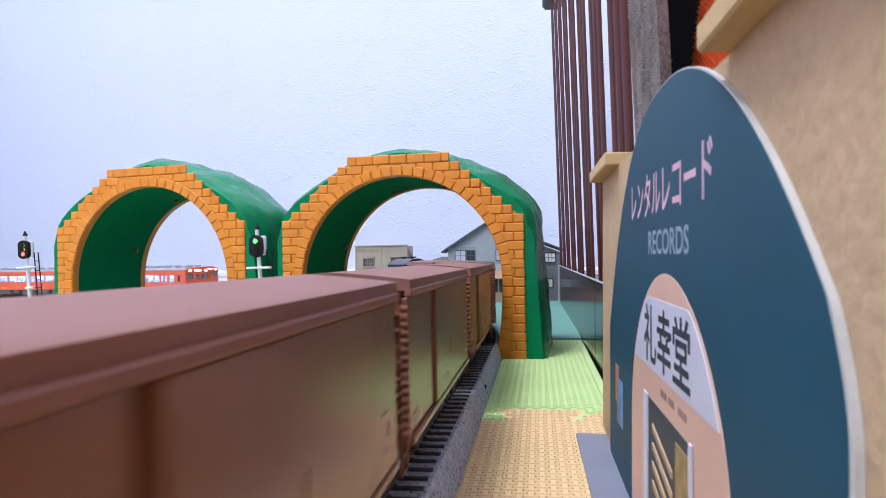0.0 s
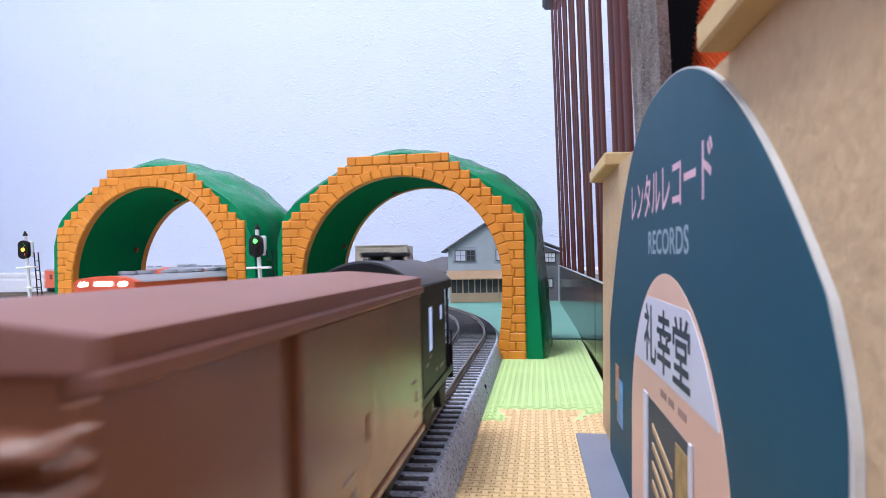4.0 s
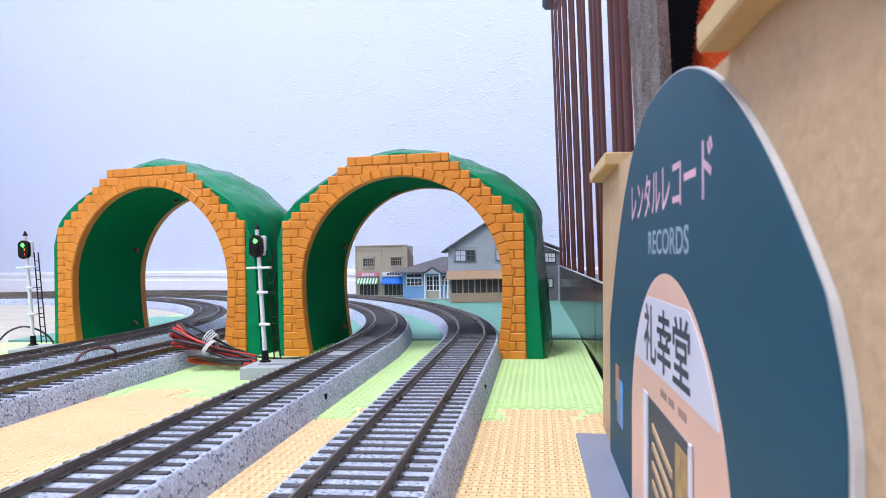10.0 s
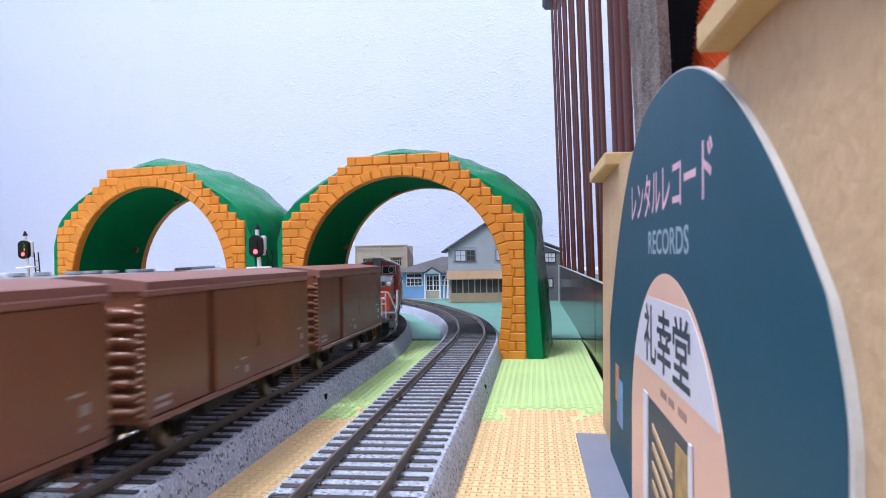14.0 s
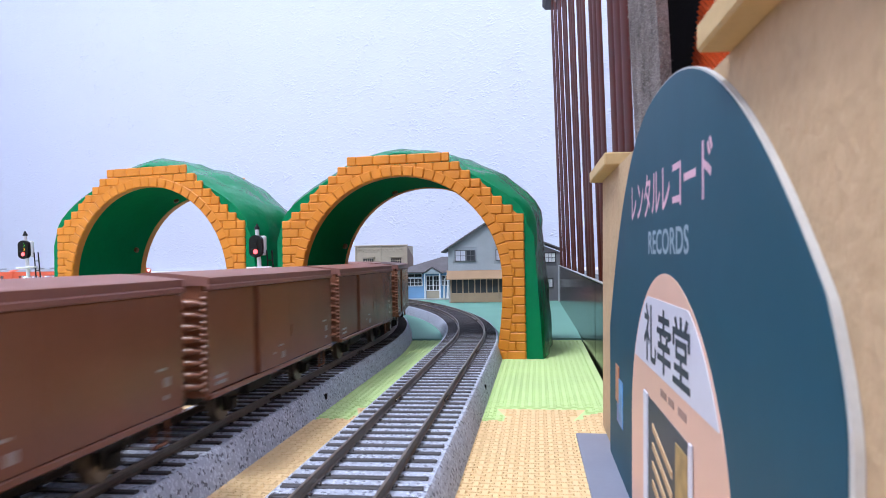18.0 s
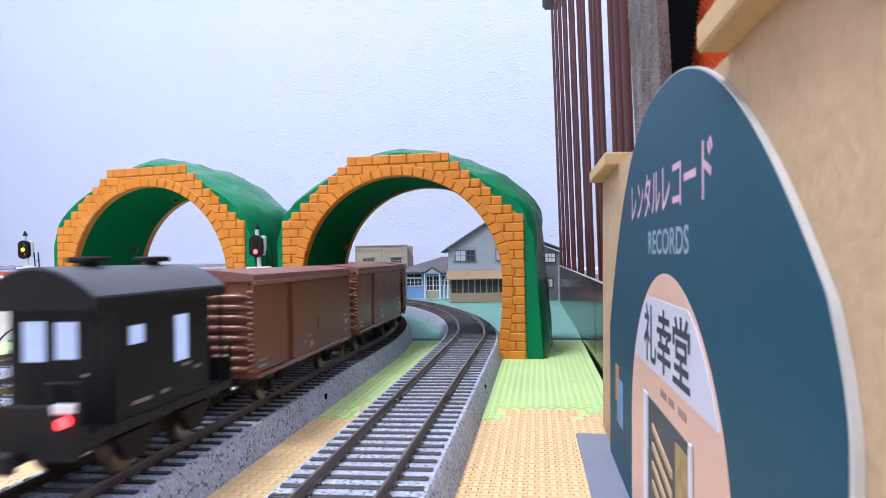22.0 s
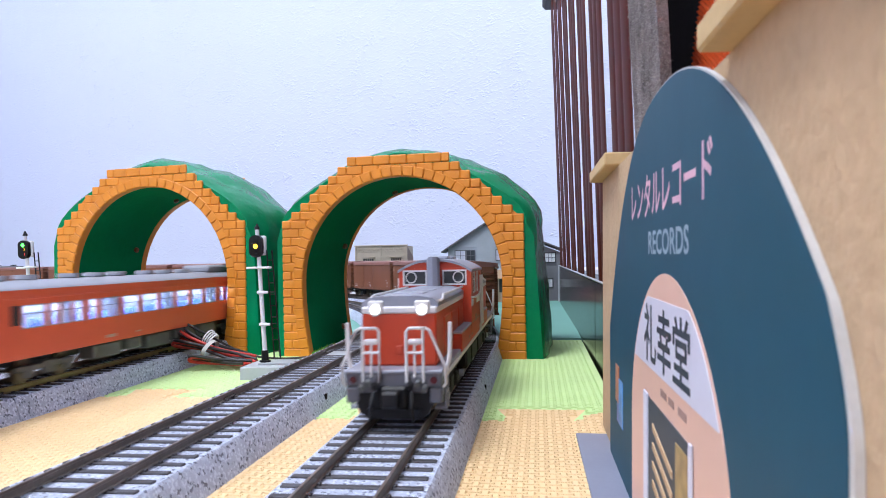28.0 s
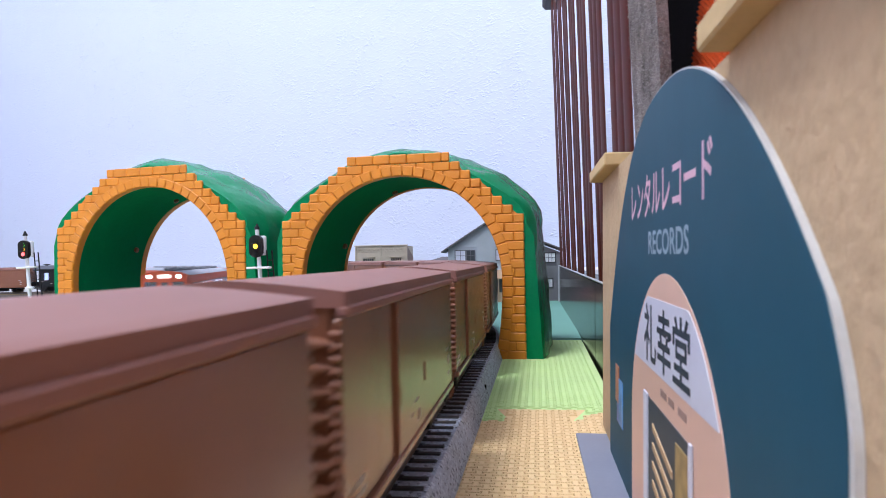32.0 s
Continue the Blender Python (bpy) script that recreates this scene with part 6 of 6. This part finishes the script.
def caboose():
    home = new("brake_van")
    tagged(home, "black model brake van with lit windows and red tail lamps", "brake van", group="brake vans")
    hw, hl = 12.7, 20.9
    for s in (-1, 1):
        bm = B()
        small, tall = (-16.4, -10.0, 29.4, 33.8), (3.2, 10.4, 22.6, 34.6)
        wall_with_holes(bm, -hl, hl, 11, 39.2, [small, tall], *sorted((s * (hw - 1.2), s * hw)), "x")
        w = part("side_wall", bm, BLACK, home)
        for a, b, c, d in (small, tall):
            bm = B()
            box(bm, *sorted((s * (hw - 0.55), s * (hw - 0.35))), a, b, c, d)
            part("window_pane", bm, LIT_PANE, w, "lit frosted window")
        bm = B()
        box(bm, *sorted((s * (hw - 0.2), s * (hw + 0.5))), -hl - 13.6, hl + 13.6, 10.5, 13, 0.2)
        part("sill", bm, BLACK, home)
        for y0, y1, z0 in ((-15.5, -8.0, 15.6), (-3.5, 0.0, 15.9), (6.5, 11.0, 21.0), (12.5, 16.0, 19.5)):
            bm = B()
            box(bm, *sorted((s * (hw - 0.02), s * (hw + 0.08))), *sorted((-s * y0, -s * y1)) if s < 0 else (y0, y1), z0, z0 + 0.9)
            part("marking", bm, MARK, w, "faded white marking")
    for s in (-1, 1):
        ya = sorted((s * (hl - 1.2), s * hl))
        bm = B()
        wall_with_holes(bm, -hw + 1.2, hw - 1.2, 11, 36.6, [(-10.0, -4.2, 26.2, 35.4), (-2.2, 3.4, 26.8, 35.2)], *ya, "y")
        end = part("end_wall", bm, BLACK, home)
        bm = B()
        prism(bm, [(-hw + 1.2, 36.6), (hw - 1.2, 36.6), (hw - 1.2, 40.2), (8, 43.9), (0, 45.8), (-8, 43.9), (-hw + 1.2, 40.2)], *ya, "y")
        part("end_gable", bm, BLACK, end)
        for a, b in ((-10.0, -4.2), (-2.2, 3.4)):
            bm = B()
            box(bm, a, b, s * (hl - 0.6) - 0.1, s * (hl - 0.6) + 0.1, 26.2, 35.4)
            part("window_pane", bm, LIT_PANE, end, "lit frosted window")
        bm = B()
        box(bm, 4.6, 10.8, *sorted((s * (hl - 0.1), s * (hl + 0.25))), 12.6, 35.8, 0.1)
        door = part("end_door", bm, BLACK, end, "black end door")
        bm = B()
        rod(bm, (5.6, s * (hl + 0.2), 23.5), (5.6, s * (hl + 1.1), 23.5), 0.35, 8)
        part("door_knob", bm, SIGNAL_WHITE, door)
        for x in (-1, 1):
            bm = B()
            tube(bm, [(x * 12.3, s * (hl + 8.2), 38.8), (x * 12.3, s * (hl + 8.2), 12)], 0.4, 6)
            part("roof_post", bm, BLACK, home)
        bm = B()
        box(bm, -hw, hw, *sorted((s * hl, s * (hl + 13.5))), 11, 12.6, 0.3)
        part("platform", bm, BLACK, home)
        y = s * (hl + 13)
        for x in (-1, 1):
            bm = B()
            tube(bm, [(x * 12.8, y, 11), (x * 12.8, y, 24.0), (x * 6.5, y, 24.0), (x * 6.5, y, 11)], 0.5, 6)
            part("end_railing", bm, BLACK, home)
        bm = B()
        box(bm, -13.2, 13.2, y - 0.5, y + 0.5, 8.2, 19.4, 0.3)
        part("end_beam", bm, UNDER, home)
        for x in (-10.2, 10.2):
            bm = B()
            box(bm, x - 2.5, x + 2.5, y + s * 0.8 - 0.5, y + s * 0.8 + 0.5, 18.0, 20.0, 0.2)
            plate = part("lamp_plate", bm, SIGNAL_WHITE, home, "white lamp plate")
            bm = B()
            rod(bm, (x, y + s * 0.4, 16.3), (x, y + s * 1.8, 16.3), 1.15, 14)
            part("tail_lamp", bm, LAMP_RED if s < 0 else DARK_GLASS, plate, "red tail lamp")
        coupler(home, s * (hl + 13), s)
    bm = B()
    prism(bm, [(-hw - 0.7, 40.9)] + [((hw + 0.7) * (-1 + 2 * i / 14), 41.3 + 6.3 * (1 - abs(-1 + 2 * i / 14) ** 2.0)) for i in range(15)] + [(hw + 0.7, 40.9)], -hl - 8.7, hl + 8.7, "y")
    rf = part("roof", bm, mat("van_roof_black", (0.075, 0.077, 0.087), 0.42, vary=0.1, scale=50), home, "dark arched roof", smooth=35)
    bm = B()
    prism(bm, [(-hw - 0.9, 38.4)] + [((hw + 0.9) * (-1 + 2 * i / 14), 40.8 + 6.2 * (1 - abs(-1 + 2 * i / 14) ** 2.0)) for i in range(15)] + [(hw + 0.9, 38.4)], -hl - 9.1, hl + 9.1, "y")
    part("roof_edge", bm, BLACK, rf, "black roof fascia", smooth=35)
    for y in (-12, 15):
        bm = B()
        rod(bm, (0, y, 46.6), (0, y, 48.8), 2.0, 10)
        box(bm, -3.2, 3.2, y - 3.8, y + 3.8, 48.4, 49.8, 0.3)
        part("roof_vent", bm, BLACK, rf)
    bm = B()
    box(bm, -hw + 1.5, hw - 1.5, -hl + 1.5, hl - 1.5, 38.4, 39.0)
    part("light_panel", bm, LIGHT_STRIP, home, "glowing interior light")
    bm = B()
    box(bm, -hw + 1.3, hw - 1.3, -hl + 1.3, hl - 1.3, 11.4, 12.2)
    box(bm, -0.5, 0.5, -hl + 1.3, hl - 1.3, 12.2, 38.2)
    part("interior", bm, INSIDE, home)
    bm = B()
    box(bm, -10, 10, -hl - 12, hl + 12, 8.2, 10.9, 0.3)
    box(bm, -8, 8, -9, 9, 4, 8.2, 0.5)
    part("underframe", bm, UNDER, home)
    for y in (-13.5, 13.5):
        wheelset(home, y)
        for s in (-1, 1):
            bm = B()
            prism(bm, [(y - 8, 9.6), (y + 8, 9.6), (y + 3, 3.4), (y - 3, 3.4)], *sorted((s * 10.4, s * 12.6)), "x")
            part("axle_guard", bm, UNDER, home)
    return home


def resize(home, sx, sy, sz):
    """Scale a thing's parts about its origin."""
    for ob in [home] + list(home.children_recursive):
        if ob.data:
            ob.data.transform(Matrix.Diagonal((sx, sy, sz, 1)))
        if ob is not home:
            ob.location = (ob.location.x * sx, ob.location.y * sy, ob.location.z * sz)
    return home


def car_pose(track, d, base, backwards=False):
    """A car whose bogies stand base mm before and behind d."""
    xa, ya, a = along(track, d - base)
    xb, yb, b = along(track, d + base)
    turn = math.atan2(yb - ya, xb - xa) - math.pi / 2
    return pose((xa + xb) / 2000, (ya + yb) / 2000, RAIL_Z / 1000, 0, 0, math.degrees(turn) + (180 if backwards else 0))


# each train: its track, way, where its front is at t0, and its pace (seconds, speed from, speed to), over and over
FREIGHT_OUT = dict(track="outer", sign=-1, front=187.0, t0=28.0, pace=[(17.0, 154.5, 154.5), (1.0, 154.5, 190.6), (11.0, 190.6, 190.6), (1.0, 190.6, 154.5), (10.0, 154.5, 154.5)])
FREIGHT_IN = dict(track="second", sign=1, front=525.0, t0=13.0, pace=[(1.0, 137.0, 137.0)])
RAILCARS = dict(track="third", sign=-1, front=300.0, t0=25.0, pace=[(5.3, 201.0, 201.0), (1.0, 201.0, 261.9), (8.057, 261.9, 261.9), (2.0, 261.9, 165.0), (3.0, 165.0, 165.0), (0.5, 165.0, 201.0), (1.0, 201.0, 201.0)])
RAILCARS_IN = dict(track="inner", sign=1, front=1025.0, t0=32.0, pace=[(1.0, 232.0, 190.0), (2.0, 190.0, 165.0), (3.0, 165.0, 276.7), (6.0, 276.7, 276.7), (1.94, 276.7, 232.0), (3.0, 232.0, 232.0)])


def gone(run, t):
    """Millimetres gone since t0."""
    pace = run["pace"]
    period, length = sum(p[0] for p in pace), sum(p[0] * (p[1] + p[2]) / 2 for p in pace)
    laps = math.floor((t - run["t0"]) / period)
    rest, total = t - run["t0"] - laps * period, laps * length
    for seconds, a, b in pace:
        s = min(rest, seconds)
        total += s * a + (b - a) * s * s / (2 * seconds)
        rest -= s
    return total


def make_trains():
    sets = []
    car, loco, van = boxcar(), locomotive(), caboose()
    home = pose(0, 0, 0)
    resize(car, 1.03, 1.045, 1.0)
    resize(loco, 1.0, 1.045, 1.04)
    resize(van, 1.03, 1.045, 1.0)
    first = [(loco, 257.0, 73.0)] + [(car if k == 0 else copy_thing(car, home), 129.2, 34.5) for k in range(10)] + [(van, 77.4, 14.0)]
    second = [(copy_thing(loco, home), 259.0, 73.0)] + [(copy_thing(car, home), 129.2, 34.5) for k in range(10)] + [(copy_thing(van, home), 77.4, 14.0)]
    lead, plain, away = railcar(True), railcar(False), railcar(False, True)
    for thing in (lead, plain, away):
        resize(thing, 1.06, 0.985, 1.0)
    third = [(lead, 268.0, 90.5), (plain, 268.0, 90.5), (copy_thing(lead, home), 268.0, 90.5), (copy_thing(plain, home), 268.0, 90.5)]
    fourth = [(away, 268.0, 90.5), (copy_thing(away, home), 268.0, 90.5)]
    return ((FREIGHT_OUT, first), (FREIGHT_IN, second), (RAILCARS, third), (RAILCARS_IN, fourth))


TRAINS = make_trains()

# ---- build ----
room()
mats()
tracks()
tunnel(pose(-0.0837, 0.4190, 0, 0, 0, -3.85) @ Matrix.Diagonal((1.098, 1.0, 1.061, 1)), "green toy tunnel with orange brick portal over two tracks", 1, 1.2)
tunnel(pose(-0.2628, 0.4467, 0, 0, 0, -4.0) @ Matrix.Diagonal((1.12, 1.0, 1.08, 1)), "green toy tunnel with orange brick portal over the brass-railed track", 2, 7.4)
partition()
shop()
for askew in ("slatted_partition", "felt_board", "black_board", "mesh_bag", "model_shop"):
    lean_in(bpy.data.objects[askew])
beige_block(pose(-0.278, 1.067, 0.0012, 0, 0, 0) @ Matrix.Diagonal((1.20, 1.128, 1.128, 1)))
blue_station(pose(-0.1922, 1.0, 0.0012, 0, 0, 3) @ Matrix.Scale(1.11, 4))
grey_house(pose(-0.1163, 0.922, 0.0012, 0, 0, 3.4) @ Matrix.Scale(1.06, 4))
FLAPS_NEAR = signal(pose(-0.1411, 0.354, 0), "white model signal post with three lamps between the tunnels", -0.8, 0.894)
FLAPS_FAR = signal(pose(-0.326, 0.424, 0), "white model signal post with three lamps beside the inner track", -2.0, 0.93)
wires()
box_lamp = new("ceiling_lamp")
tagged(box_lamp, "round white ceiling lamp of the room", "ceiling lamp")
bm = B()
rod(bm, (-650, -340, 2380), (-650, -340, 2400), 330, 40)
part("lamp_base", bm, WHITE_TRIM, box_lamp)

SHOWN_NEAR = [(0.0, "green"), (11.9, "green red"), (12.2, "red"), (27.8, "yellow")]
SHOWN_FAR = [(0.0, "red"), (2.2, "yellow"), (6.7, "yellow green"), (6.95, "green"), (12.6, "red"), (19.5, "yellow"), (23.6, "green"), (29.4, "red")]


def key_flaps(flaps, shown):
    for kind, flap in flaps.items():
        rows, last = [], None
        base = Matrix.Translation(flap.location)
        for t, k in shown:
            m = base @ pose(0, 0, 0, -82 if kind in k else 0)
            if last is not None:
                rows.append((t - 0.1, last))
            rows.append((t, m))
            last = m
        rows.append((32.0, last))
        walk(flap, rows)


def motions():
    for run, cars in TRAINS:
        steps = [i * 0.25 for i in range(129)]
        offset = 0.0
        for thing, slot, base in cars:
            rows = []
            for t in steps:
                d = run["front"] + run["sign"] * (gone(run, t) - offset - slot / 2)
                rows.append((t, car_pose(run["track"], d, base, run["sign"] < 0)))
            offset += slot
            walk(thing, rows)
    key_flaps(FLAPS_NEAR, SHOWN_NEAR)
    key_flaps(FLAPS_FAR, SHOWN_FAR)


motions()
